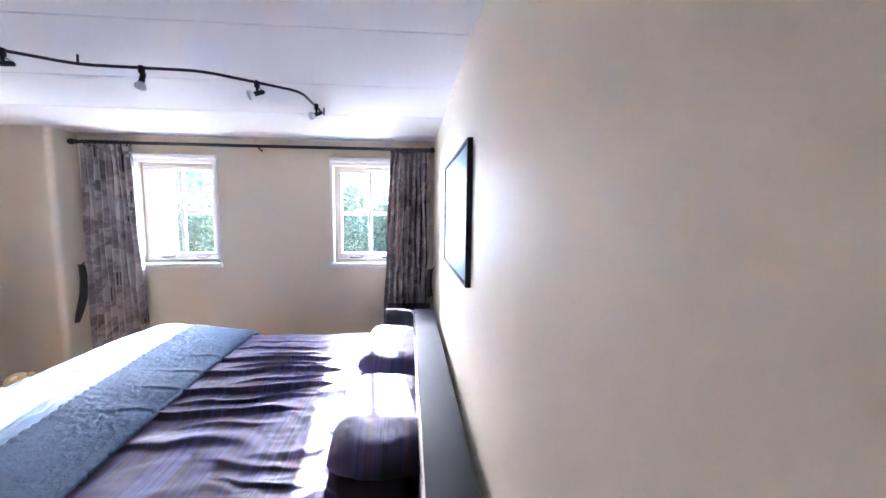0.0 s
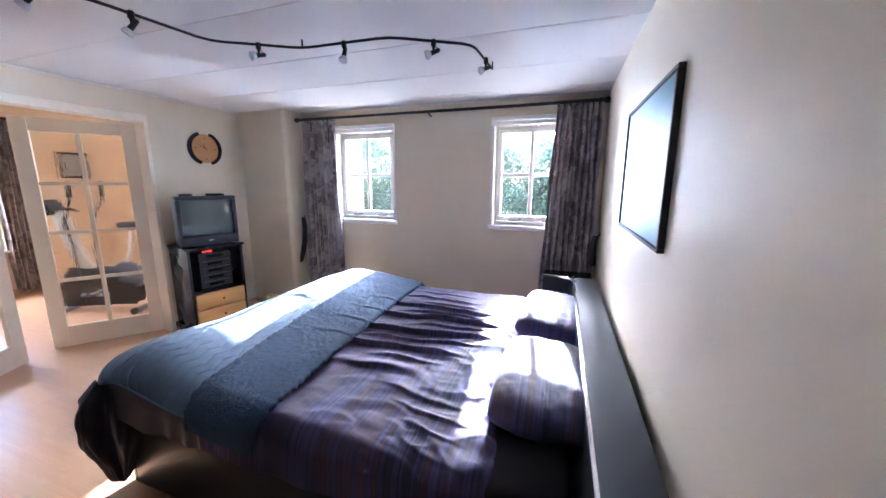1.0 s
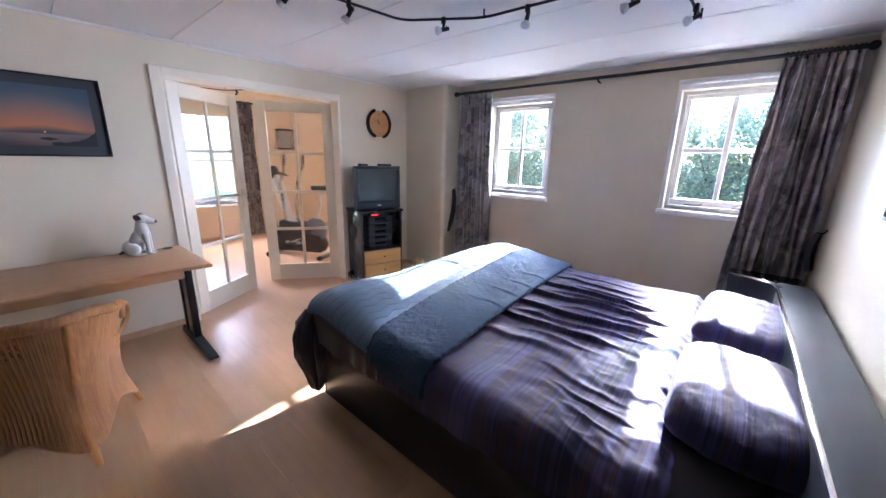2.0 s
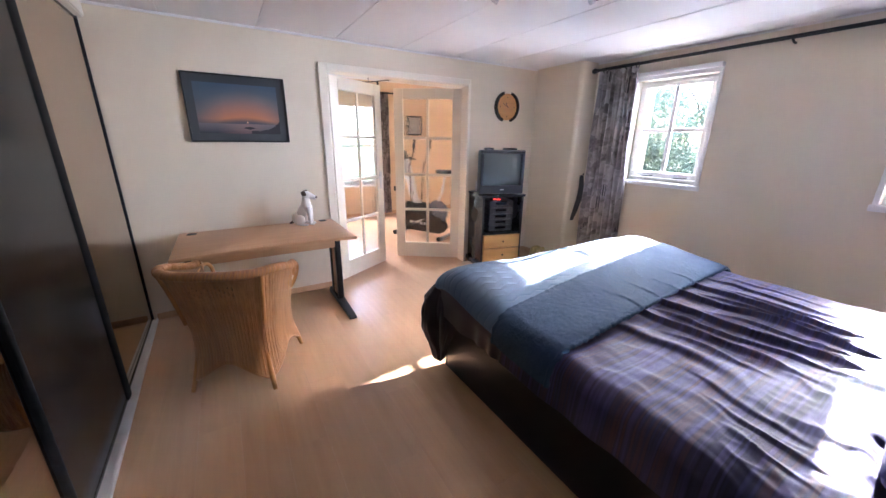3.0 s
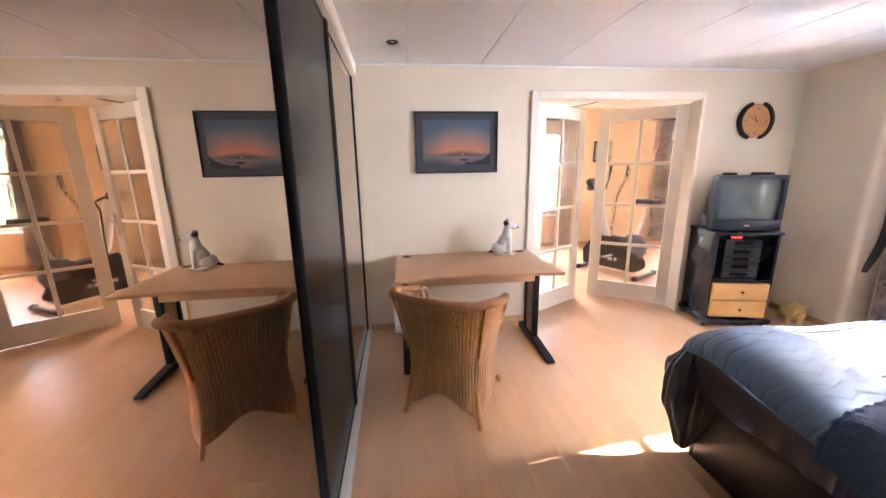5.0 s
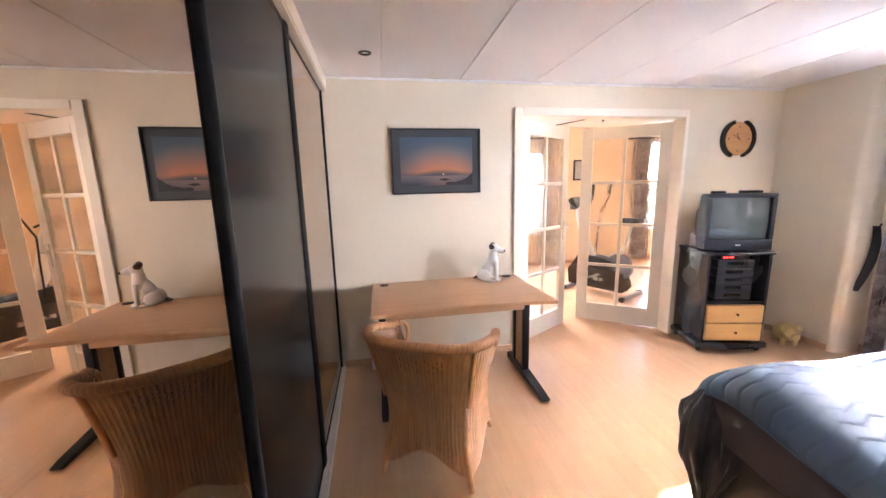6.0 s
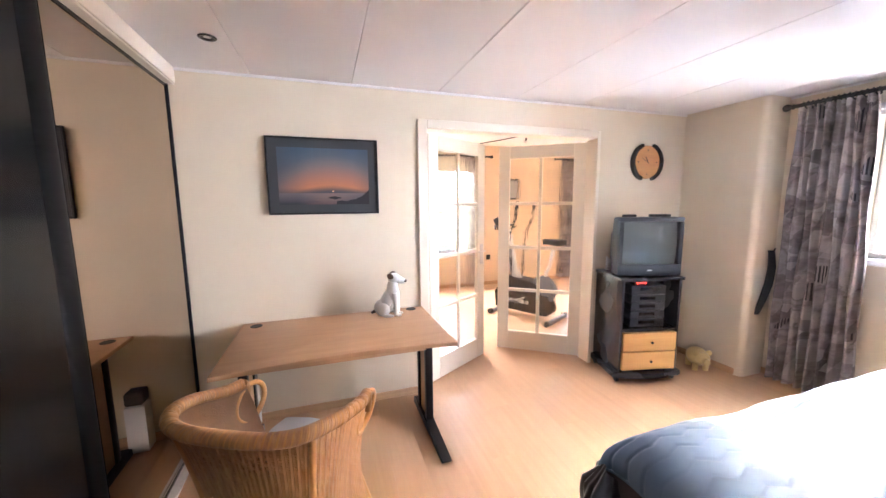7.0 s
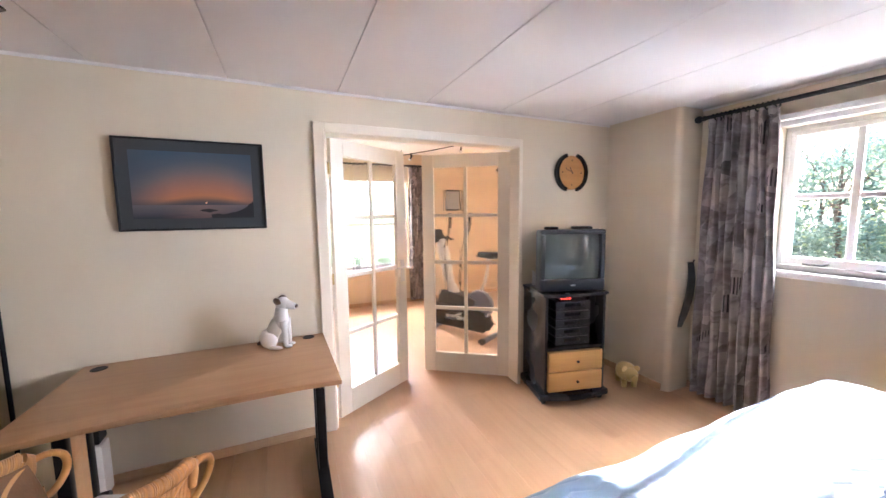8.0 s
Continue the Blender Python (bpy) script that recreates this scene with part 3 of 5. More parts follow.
def build_bed():
    bed = thing("double_bed", "black double bed with striped bedding against the wall", "bed")
    bm = box(-2.36, -0.30, 1.07, 1.095, 0.0, 0.365, 0.004)
    part("side_panel", bm, m_bed_black, bed)
    part("side_panel", box(-2.36, -0.30, 3.055, 3.08, 0.0, 0.365, 0.004), m_bed_black, bed)
    part("foot_panel", box(-2.385, -2.362, 1.07, 3.08, 0.0, 0.365, 0.004), m_bed_black, bed)
    part("slat_base", box(-2.355, -0.30, 1.10, 3.05, 0.28, 0.33, 0.005), m_black_matt, bed)
    part("mattress", box(-2.36, -0.30, 1.10, 3.06, 0.335, 0.535, 0.05, 4), m_sheet, bed, "mattress in a dark sheet")
    # headboard: low slab with a broad top, its far end curving forward as a wing
    lean = pose(-0.045, 1.0, 0, 0, 0, 1.15)
    hbd = part("headboard", box(-0.215, -0.165, -0.06, 2.10, 0.05, 0.735, 0.012, 3, turn=lean), m_headboard, bed, "black lacquered headboard with a broad top")
    part("top_shelf", box(-0.205, -0.04, -0.06, 2.16, 0.736, 0.756, 0.006, 2, turn=lean), m_headboard, hbd)
    inner = [(-0.215, 2.02), (-0.225, 2.07), (-0.255, 2.115), (-0.31, 2.15), (-0.38, 2.17), (-0.455, 2.175)]
    outer = [(-0.455, 2.205), (-0.37, 2.20), (-0.29, 2.178), (-0.225, 2.14), (-0.19, 2.09), (-0.18, 2.02)]
    part("wing", prism(inner + outer, 0.42, 0.757, 0.008, turn=lean), m_headboard, hbd)
    edge = [lean @ Vector((x, y, 0.752)) for x, y in [(-0.212, -0.05), (-0.212, 0.6), (-0.212, 1.3), (-0.212, 1.98)] + inner[1:]]
    part("edge_strip", tube(edge, 0.009, 8), m_chrome, hbd, "bright rounded edge strip")
    part("leg", box(-0.20, -0.06, -0.04, 0.0, 0.0, 0.05, 0.004, turn=lean), m_headboard, hbd)
    part("leg", box(-0.20, -0.06, 2.02, 2.06, 0.0, 0.05, 0.004, turn=lean), m_headboard, hbd)
    return bed


build_bed()
# small dark bedside shelf behind the wing
lean = pose(-0.045, 1.0, 0, 0, 0, 1.15)
shelf = thing("bedside_cabinet", "small black bedside cabinet beside the headboard", "cabinet", lean)
part("body", box(-0.44, -0.05, 2.215, 2.56, 0.02, 0.68, 0.006), m_black, shelf)
part("top", box(-0.46, -0.045, 2.21, 2.58, 0.682, 0.705, 0.006), m_black, shelf)
part("foot", box(-0.42, -0.07, 2.24, 2.54, 0.0, 0.02), m_black_matt, shelf)
part("knob", lathe([(0.004, 0), (0.011, 0.006), (0.012, 0.014), (0.006, 0.019), (0.001, 0.02)], (-0.2, 2.33, 0.705), 12), m_chrome, shelf)

duvet = thing("duvet", "rumpled duvet with dark purple, grey and rust stripes on the bed", "duvet")


def duvet_at(u, b):
    """The head end of the duvet reaches further down on the near side and is ruffled."""
    end = -0.62 + 0.07 * smooth(1.75, 1.05, b) + 0.018 * noise.noise((b * 9, 0.4, 2)) + 0.008 * noise.noise((b * 31, 1.4, 2))
    p = drape(-2.70 + (end + 2.70) * u, b, 0.0)
    roll = smooth(0.955, 1.0, u)
    return p + Vector((0, 0, 0.022 * math.sin(math.pi * roll) * (0.6 + 0.4 * noise.noise((b * 13, 3.0, 1))) - 0.03 * roll))


bm = sheet(duvet_at, steps(0, 1, 190), steps(0.88, 3.26, 460), thick=0.02)
part("cover", bm, m_duvet, duvet)


def bundle():
    """The duvet's corner, gathered and hanging down at the foot of the bed in deep folds."""
    bm = bmesh.new()
    us, vs = steps(0, 1, 44), steps(0, 2 * math.pi, 160)

    def f(u, v):
        r = (0.105 + 0.035 * math.sin(math.pi * min(1, u * 1.25)) - 0.075 * u ** 2.2) * (1 - 0.8 * max(0, u - 0.94) / 0.06) * min(1, 0.55 + u * 4)
        twist = 1.6 * u + 0.5 * math.sin(5 * u)
        r *= 1 + (0.16 + 0.20 * u) * math.sin(4 * v + twist) + 0.13 * math.sin(9 * v - 3 * u) + 0.05 * math.sin(19 * v + 8 * u)
        r *= 1 + 0.14 * noise.noise((2.2 * math.cos(v), 2.2 * math.sin(v), u * 5))
        return Vector((-2.425 + 0.045 * u + r * 0.72 * math.cos(v), 1.058 - 0.03 * u + r * 0.9 * math.sin(v), 0.575 - 0.535 * u + 0.02 * math.sin(3 * v) * (1 - u)))
    return sheet(f, us, vs, bm)


def satin_edge(u, t):
    """The satin border of the duvet that shows under the coverlet, gathered in short upright folds."""
    a = -2.47 + 0.68 * u
    low = 0.895 - 0.03 * (1 - u) + 0.010 * math.sin(a * 9)
    k = 0.006 * math.sin(a * 46 + 3 * math.sin(a * 7)) + 0.004 * math.sin(a * 23 + 1)
    return drape(a, low + (1.035 - low) * t, 0.026 + k * (1 - t) * smooth(0, 0.1, u) - 0.016 * smooth(0.6, 1.0, t), 0.25)


part("satin_border", sheet(satin_edge, steps(0, 1, 220), steps(0, 1, 24), thick=0.004), m_satin, duvet, "mauve-grey satin border hanging in short folds")
part("corner", bundle(), m_satin, duvet, "dark satin corner hanging in folds at the foot end")


def quilted(a, b):
    """Lift of the coverlet with its stitched chevron lines."""
    saw = (b + 0.02 * math.sin(a * 9)) / 0.13 % 1.0
    zig = 0.024 * abs(2 * saw - 1) + 0.010 * noise.noise((a * 5, b * 5, 3))
    g = ((a + zig) / 0.060) % 1.0
    d = min(g, 1 - g) * 0.060
    puff = 1 - math.exp(-(d / 0.0055) ** 2)
    return 0.020 + 0.0042 * puff + 0.006 * noise.noise((a * 4, b * 4, 7)) + 0.0015 * noise.noise((a * 19, b * 19, 2))


cover = thing("coverlet", "blue-grey quilted coverlet over the foot of the bed", "coverlet")
bm = sheet(lambda a, b: drape(a, b, quilted(a, b), 0.25), steps(-2.56, -1.60, 240), steps(1.012, 3.20, 460), thick=0.008)
part("quilt", bm, m_quilt, cover)
for b in (1.012, 3.20):
    part("binding", tube([drape(a, b, 0.020, 0.25) for a in steps(-2.55, -1.61, 60)], 0.007, 6), m_quilt, cover)


def throw_edge(b):
    t = (b - 0.95) / 2.25
    return -1.84 - 0.26 * t, -1.47 - 0.16 * t


def throw_at(u, b):
    lo, hi = throw_edge(b)
    a = lo + (hi - lo) * u
    tuft = 0.0022 * noise.noise((a * 38, b * 38, 0)) + 0.004 * noise.noise((a * 7, b * 7, 3))
    return drape(a + 0.008 * (2 * u - 1) ** 9 * noise.noise((b * 40, u, 2)), b, 0.042 + tuft - 0.010 * (2 * u - 1) ** 8, 0.22)


blanket = thing("fleece_throw", "slate blue fleece throw laid across the bed", "throw")
part("blanket", sheet(throw_at, steps(0, 1, 90), steps(0.98, 3.22, 420), thick=0.018), m_throw, blanket)
for u in (0.0, 1.0):
    part("fleece_edge", tube([throw_at(u, b) + Vector((0, 0, -0.009)) for b in steps(0.985, 3.215, 160)], [0.0125 + 0.003 * math.sin(k * 1.9) for k in range(161)], 8), m_throw, blanket)


def pillow(m, label, seed):
    p = thing("pillow", label, "pillow", m, "pillows on the bed")
    bm = bmesh.new()

    def f(sign):
        def g(u, v):
            edge = max(0.0, (1 - abs(u) ** 4.5)) ** 0.38 * max(0.0, (1 - abs(v) ** 5.0)) ** 0.38
            h = 0.098 * edge * sign * (1.0 if sign > 0 else 0.8)
            h += 0.008 * edge * noise.noise((u * 3 + seed, v * 4, sign)) + 0.003 * edge * noise.noise((u * 9 + seed, v * 12, sign)) + 0.006 * edge * max(0.0, 1 - 5 * abs(noise.noise((u * 4 + seed, v * 3 + u * 3, 2 * sign)))) * abs(v)
            w = 1 - 0.07 * (abs(v) ** 2) * (abs(u) ** 2)
            return Vector((u * 0.215 * (1 - 0.06 * v * v), v * 0.355 * (1 - 0.05 * u * u) * w, 0.085 + h))
        return g
    us, vs = steps(-1, 1, 40), steps(-1, 1, 60)
    sheet(f(1), us, vs, bm)
    sheet(f(-1), us[::-1], vs, bm)
    bmesh.ops.remove_doubles(bm, verts=bm.verts, dist=0.0008)
    bmesh.ops.recalc_face_normals(bm, faces=bm.faces)
    part("cushion", bm, m_pillow, p)
    return p


pillow(pose(-0.430, 1.655, 0.545, 0, 3, 2), "plump striped pillow lying against the headboard", 3.0)
pillow(pose(-0.435, 2.52, 0.545, 0, 4, -2), "striped pillow with a creased edge lying by the headboard", 8.0)


# ---- wardrobe with sliding doors ----
m_track = plain("pale_anodised_track", (0.78, 0.76, 0.73), 0.4, 0.2, var=0.06)
m_stile = plain("black_foil", (0.005, 0.005, 0.007), 0.55, var=0.2, big=3, fine=120, bump=0.04, Specular_IOR_Level=0.18)
# the wardrobe front stands a little askew to the room
ASKEW = Matrix.Translation((-2.1, -0.69, 0)) @ pose(0, 0, 0, 0, 0, 0.7) @ Matrix.Translation((2.1, 0.69, 0))


def sliding_door(name, x0, x1, y, label, material, left, right):
    d = thing(name, label, "sliding door", ASKEW, "wardrobe doors")
    z0, z1 = 0.022, 2.218
    part("panel", box(x0 + 0.01, x1 - 0.01, y - 0.009, y - 0.004, z0 + 0.01, z1 - 0.01), material, d, "", False)
    for a, b in ((x0, x0 + left), (x1 - right, x1)):
        stile = b - a
        o = arc((a + b) / 2, y - 0.006, stile / 2, 0, 180, 8)
        bm = prism([(p[0], y - 0.006 + (p[1] - y + 0.006) * (0.012 / (stile / 2))) for p in o] + [(a, y - 0.010), (b, y - 0.010)], z0, z1)
        part("stile", bm, m_stile, d)
    for a, b in ((z0, z0 + 0.02), (z1 - 0.02, z1)):
        part("rail", box(x0 + left, x1 - right, y - 0.0095, y - 0.001, a, b, 0.003, 1), m_black, d)
    return d


sliding_door("mirror_door", XD + 0.012, -3.073, -0.705, "bronze mirror sliding wardrobe door with thin black frame", m_bronze, 0.018, 0.004)
sliding_door("black_door", -3.07, -2.14, -0.696, "black glossy sliding wardrobe door with broad dark stiles", m_black_gloss, 0.10, 0.030)
sliding_door("mirror_door", -2.137, -1.083, -0.705, "bronze mirror sliding wardrobe door with thin black frame", m_bronze, 0.004, 0.004)
sliding_door("black_door", -1.08, -0.035, -0.696, "black glossy sliding wardrobe door with broad dark stiles", m_black_gloss, 0.10, 0.030)


def wardrobe_strip(name, y0, y1, z0, z1, slope, material, label):
    """A long strip along the wardrobe that runs a little askew to the room."""
    at = lambda x, y: (x, y + slope * (x + 2.1))
    bm = prism([at(XD, y0), at(-0.03, y0), at(-0.03, y1), at(XD, y1)], z0, z1, 0.002, seg=1)
    setting(name, bm, material, label, "trim")


wardrobe_strip("wardrobe_fascia", -0.775, -0.652, 2.23, CEIL - 0.001, 0.02, m_trim, "cream fascia board above the wardrobe doors")
wardrobe_strip("wardrobe_top_track", -0.77, -0.658, 2.2195, 2.2295, 0.02, m_trim, "cream sliding door track")
wardrobe_strip("wardrobe_floor_rail", -0.76, -0.664, 0.0, 0.005, 0.02, m_track, "pale metal floor rail under the wardrobe doors")
wardrobe_strip("wardrobe_floor_track", -0.663, -0.648, 0.0, 0.018, 0.025, m_track, "aluminium floor track of the wardrobe")


# ---- desk ----
def build_desk():
    desk = thing("desk", "beech office desk with black metal legs against the wall", "desk")
    front = [(-3.315 - 0.05 * math.sin(math.pi * t) - 0.02 * t, -0.435 + 1.235 * t) for t in steps(0, 1, 14)]
    part("desktop", prism([(-4.09, -0.435)] + front + [(-4.09, 0.785)], 0.70, 0.725, 0.004), m_beech, desk, "beech veneer top")
    part("modesty_panel", box(-3.655, -3.637, -0.342, 0.692, 0.565, 0.699, 0.002, 1), m_beech, desk)
    part("crossbar", box(-3.84, -3.80, -0.34, 0.69, 0.655, 0.695, 0.003, 1), m_black_metal, desk)
    for y in (-0.37, 0.72):
        bm = prism([(-3.995, 0), (-3.31, 0), (-3.30, 0.016), (-3.36, 0.03), (-3.70, 0.055), (-3.975, 0.055), (-3.995, 0.04)], -0.03, 0.03, 0.003, turn=Matrix.Translation((0, y, 0.008)) @ pose(0, 0, 0, 90))
        leg = part("leg", bm, m_black_metal, desk)
        part("column", box(-3.70, -3.655, y - 0.025, y + 0.025, 0.06, 0.675, 0.008), m_black_metal, leg)
        part("column", box(-3.89, -3.845, y - 0.025, y + 0.025, 0.06, 0.675, 0.008), m_black_metal, leg)
        part("infill", box(-3.845, -3.70, y - 0.012, y + 0.012, 0.065, 0.67), m_beech, leg)
        part("arm", box(-4.0, -3.45, y - 0.025, y + 0.025, 0.672, 0.70, 0.005), m_black_metal, leg)
        for x in (-3.965, -3.34):
            part("foot", lathe([(0.018, 0), (0.018, 0.009)], (x, y, 0), 10), m_black_matt, leg)
    for x, y in ((-4.01, -0.345), (-4.04, 0.69)):
        part("cable_grommet", lathe([(0.036, 0), (0.036, 0.003), (0.030, 0.004), (0.028, 0.0015), (0.002, 0.0015)], (x, y, 0.7245), 24), m_black_matt, desk, "dark plastic cable grommet")


build_desk()


# ---- stereo cabinet and television ----
def build_cabinet():
    m = pose(-3.655, 2.615, 0, 0, 0, -13.6)
    c = thing("stereo_cabinet", "black stereo cabinet with two honey-coloured drawers, on castors", "cabinet", m)
    D, w = 0.43, 0.255
    base = [(-D, -w - 0.03), (0.0, -w - 0.04), (0.035, -w * 0.6), (0.05, 0), (0.035, w * 0.6), (0.0, w + 0.04), (-D, w + 0.03)]
    part("plinth", prism(base, 0.045, 0.095, 0.012), m_cabinet, c)
    for x in (-D + 0.05, -0.04):
        for y in (-w + 0.01, w - 0.01):
            bm = lathe([(0.006, -0.012), (0.021, -0.012), (0.023, 0), (0.021, 0.012), (0.006, 0.012)], (x, y, 0.024), 14, turn=pose(0, 0, 0, 90))
            part("castor", bm, m_black_matt, c)
    part("side", box(-D, -0.005, -w, -w + 0.022, 0.095, 0.87, 0.003), m_cabinet, c)
    part("side", box(-D, -0.005, w - 0.022, w, 0.095, 0.87, 0.003), m_cabinet, c)
    part("back", box(-D, -D + 0.012, -w + 0.022, w - 0.022, 0.095, 0.87), m_black_matt, c)
    part("shelf", box(-D + 0.012, -0.012, -w + 0.022, w - 0.022, 0.445, 0.465, 0.002), m_cabinet, c)
    top = [(-D - 0.005, -w - 0.012), (0.0, -w - 0.02), (0.02, -w * 0.6), (0.03, 0), (0.02, w * 0.6), (0.0, w + 0.02), (-D - 0.005, w + 0.012)]
    part("top", prism(top, 0.87, 0.895, 0.007), m_cabinet, c)
    for z0, z1 in ((0.115, 0.268), (0.278, 0.432)):
        d = part("drawer", box(-0.03, 0.012, -w + 0.026, w - 0.026, z0, z1, 0.005), m_drawer, c, "honey-coloured wooden drawer front")
        part("knob", lathe([(0.004, 0), (0.005, 0.010), (0.011, 0.014), (0.010, 0.02), (0.002, 0.022)], (0.012, 0.01, (z0 + z1) / 2), 12, turn=pose(0, 0, 0, 0, 90)), m_black_metal, d)
    return m


m_cab = build_cabinet()
m_device = plain("charcoal_plastic", (0.02, 0.021, 0.024), 0.4, var=0.15, fine=150)
m_grey_plastic = plain("grey_plastic", (0.024, 0.027, 0.034), 0.36, var=0.12, fine=200, bump=0.2)
m_screen = plain("tube_glass", (0.115, 0.138, 0.130), 0.04, var=0.05, bump=0.0, big=1)
m_display = plain("dark_display", (0.008, 0.008, 0.010), 0.12, var=0.1, bump=0.0)


def glowing(name, color, power):
    n = Nodes(name)
    return n.done(color, 0.5, 0.0, Emission_Color=(*color, 1.0), Emission_Strength=power)


m_red = glowing("red_led", (0.9, 0.03, 0.02), 0.7)


def build_stereo():
    for z0, h, kind in ((0.466, 0.068, "tape deck"), (0.535, 0.068, "tape deck"), (0.604, 0.066, "equaliser"), (0.671, 0.07, "tuner"), (0.742, 0.08, "amplifier")):
        s = thing("hifi_unit", "slim charcoal hi-fi " + kind + " stacked in the cabinet", "hi-fi", m_cab @ Matrix.Translation((0, 0, z0)), "hi-fi stack")
        part("body", box(-0.33, -0.055, -0.145, 0.145, 0.004, h - 0.003, 0.003), m_device, s)
        part("front", box(-0.055, -0.045, -0.147, 0.147, 0.003, h - 0.002, 0.003), m_device, s)
        for y in (-0.12, 0.12):
            part("foot", box(-0.1, -0.08, y - 0.01, y + 0.01, 0, 0.004), m_black_matt, s)
        part("display", box(-0.046, -0.043, -0.075, 0.06, h * 0.45, h * 0.8), m_display, s, "", False)
        for k in range(6):
            y = -0.12 + k * 0.042
            part("button", box(-0.046, -0.040, y, y + 0.026, h * 0.14, h * 0.28, 0.002, 1), m_device, s)
        if kind == "amplifier":
            part("dial", lathe([(0.017, 0), (0.016, 0.012), (0.002, 0.013)], (-0.045, 0.09, h * 0.55), 16, turn=pose(0, 0, 0, 0, 90)), m_device, s)
    s = thing("led_clock", "small black clock with red digits in the cabinet", "clock", m_cab @ Matrix.Translation((-0.06, -0.06, 0.8225)))
    part("body", box(-0.08, 0.0, -0.055, 0.055, 0, 0.038, 0.006), m_black, s)
    for y in (-0.035, -0.012, 0.011, 0.034):
        part("digit", box(0.0005, 0.002, y - 0.004, y + 0.004, 0.012, 0.022), m_red, s, "glowing red digit", False)


build_stereo()


def build_tv():
    m = pose(-3.70, 2.605, 0.897, 0, 0, -19.5)
    tv = thing("television", "grey tube television standing on the stereo cabinet", "television", m)
    w, h = 0.256, 0.485
    ring = lambda x, a, b, z0, z1, r: [(x, y, z) for y, z in arc(b - r, z1 - r, r, 0, 90, 4) + arc(a + r, z1 - r, r, 90, 180, 4) + arc(a + r, z0 + r, r, 180, 270, 4) + arc(b - r, z0 + r, r, 270, 360, 4)]
    bm = bmesh.new()
    rings = [ring(0.0, -w, w, 0.012, h, 0.025), ring(-0.10, -w, w, 0.012, h, 0.025), ring(-0.15, -w + 0.02, w - 0.02, 0.012, h - 0.03, 0.04), ring(-0.26, -w + 0.07, w - 0.07, 0.014, h - 0.09, 0.05), ring(-0.36, -w + 0.10, w - 0.10, 0.016, h - 0.13, 0.05)]
    vs = [[bm.verts.new(p) for p in q] for q in rings]
    n = len(vs[0])
    for a, b in zip(vs, vs[1:]):
        for k in range(n):
            bm.faces.new((a[k], b[k], b[(k + 1) % n], a[(k + 1) % n]))
    bm.faces.new(vs[-1])
    bmesh.ops.recalc_face_normals(bm, faces=bm.faces)
    body = part("body", bm, m_grey_plastic, tv)
    bm = bmesh.new()
    z0, z1, e = 0.10, h - 0.035, 0.035
    for a in ((-w, w, z1, h), (-w, w, 0.012, z0), (-w, -w + e, z0, z1), (w - e, w, z0, z1)):
        box(-0.055, 0.016, a[0], a[1], a[2], a[3], 0.008, 2, bm)
    part("bezel", bm, m_grey_plastic, tv)
    part("screen", sheet(lambda y, z: Vector((0.010 - 0.030 * (y / w) ** 2 - 0.020 * ((z - 0.265) / 0.20) ** 2, y, z)), steps(-w + e - 0.004, w - e + 0.004, 24), steps(z0 - 0.004, z1 + 0.004, 18), thick=0.004), m_screen, tv, "dark curved glass screen")
    part("foot", box(-0.30, -0.02, -0.15, 0.15, 0, 0.013, 0.003), m_black_matt, tv)
    part("badge", box(0.016, 0.018, -0.02, 0.02, 0.05, 0.06, 0.002, 1), m_alu, tv)
    for y in (0.09, 0.12, 0.15):
        part("button", box(0.016, 0.02, y - 0.008, y + 0.008, 0.035, 0.047, 0.002, 1), m_device, tv)
    for label, x, y, r, s in (("small black remote control lying on the television", -0.06, -0.15, 12, (0.05, 0.10, 0.022)), ("flat black set-top box on the television", -0.07, 0.10, -6, (0.06, 0.15, 0.022))):
        d = thing("remote_box", label, "device", m @ pose(x, y, h, 0, 0, r))
        part("case", box(-s[0] / 2, s[0] / 2, -s[1] / 2, s[1] / 2, 0.0, s[2], 0.006), m_black_matt, d)
        part("display", box(s[0] / 2 - 0.0005, s[0] / 2 + 0.001, -s[1] * 0.3, s[1] * 0.3, 0.006, s[2] - 0.006), m_display, d, "", False)


build_tv()


# ---- curtains ----
def fold_line(t, z, n, phase):
    k = 0.5 + 0.5 * (1 - z / 2.2)
    return (0.020 + 0.024 * k) * math.sin(t * n * 2 * math.pi + phase + 0.6 * math.sin(5 * t + z)) + 0.010 * math.sin(t * n * 4.3 * math.pi + 2 * phase + z * 0.8)


def curtain(name, label, top, low, ztop, zlow, place, n=8, phase=0.0, width=1.25):
    """A gathered curtain: place(a, d, z) lays it out, a along the rail and d out of the wall."""
    c = thing(name, label, "curtain", None, "curtains")

    def f(t, z):
        k = ((ztop - z) / (ztop - zlow)) ** 0.8
        a0, a1 = top[0] + (low[0] - top[0]) * k, top[1] + (low[1] - top[1]) * k
        return Vector(place(a0 + (a1 - a0) * t + 0.006 * math.sin(z * 7 + t * 20), fold_line(t, z, n, phase), z))
    part("cloth", sheet(f, steps(0, 1, 150), steps(ztop, zlow, 44), thick=0.002, uv=lambda t, z: (t * width + phase, z)), m_curtain, c)
    part("heading", sheet(lambda t, z: Vector(place(top[0] + (top[1] - top[0]) * t, fold_line(t, ztop, n, phase) + 0.004, z)), steps(0, 1, 120), steps(ztop + 0.012, ztop - 0.05, 3), thick=0.003, uv=lambda t, z: (t * width + phase, z)), m_curtain, c)
    return c


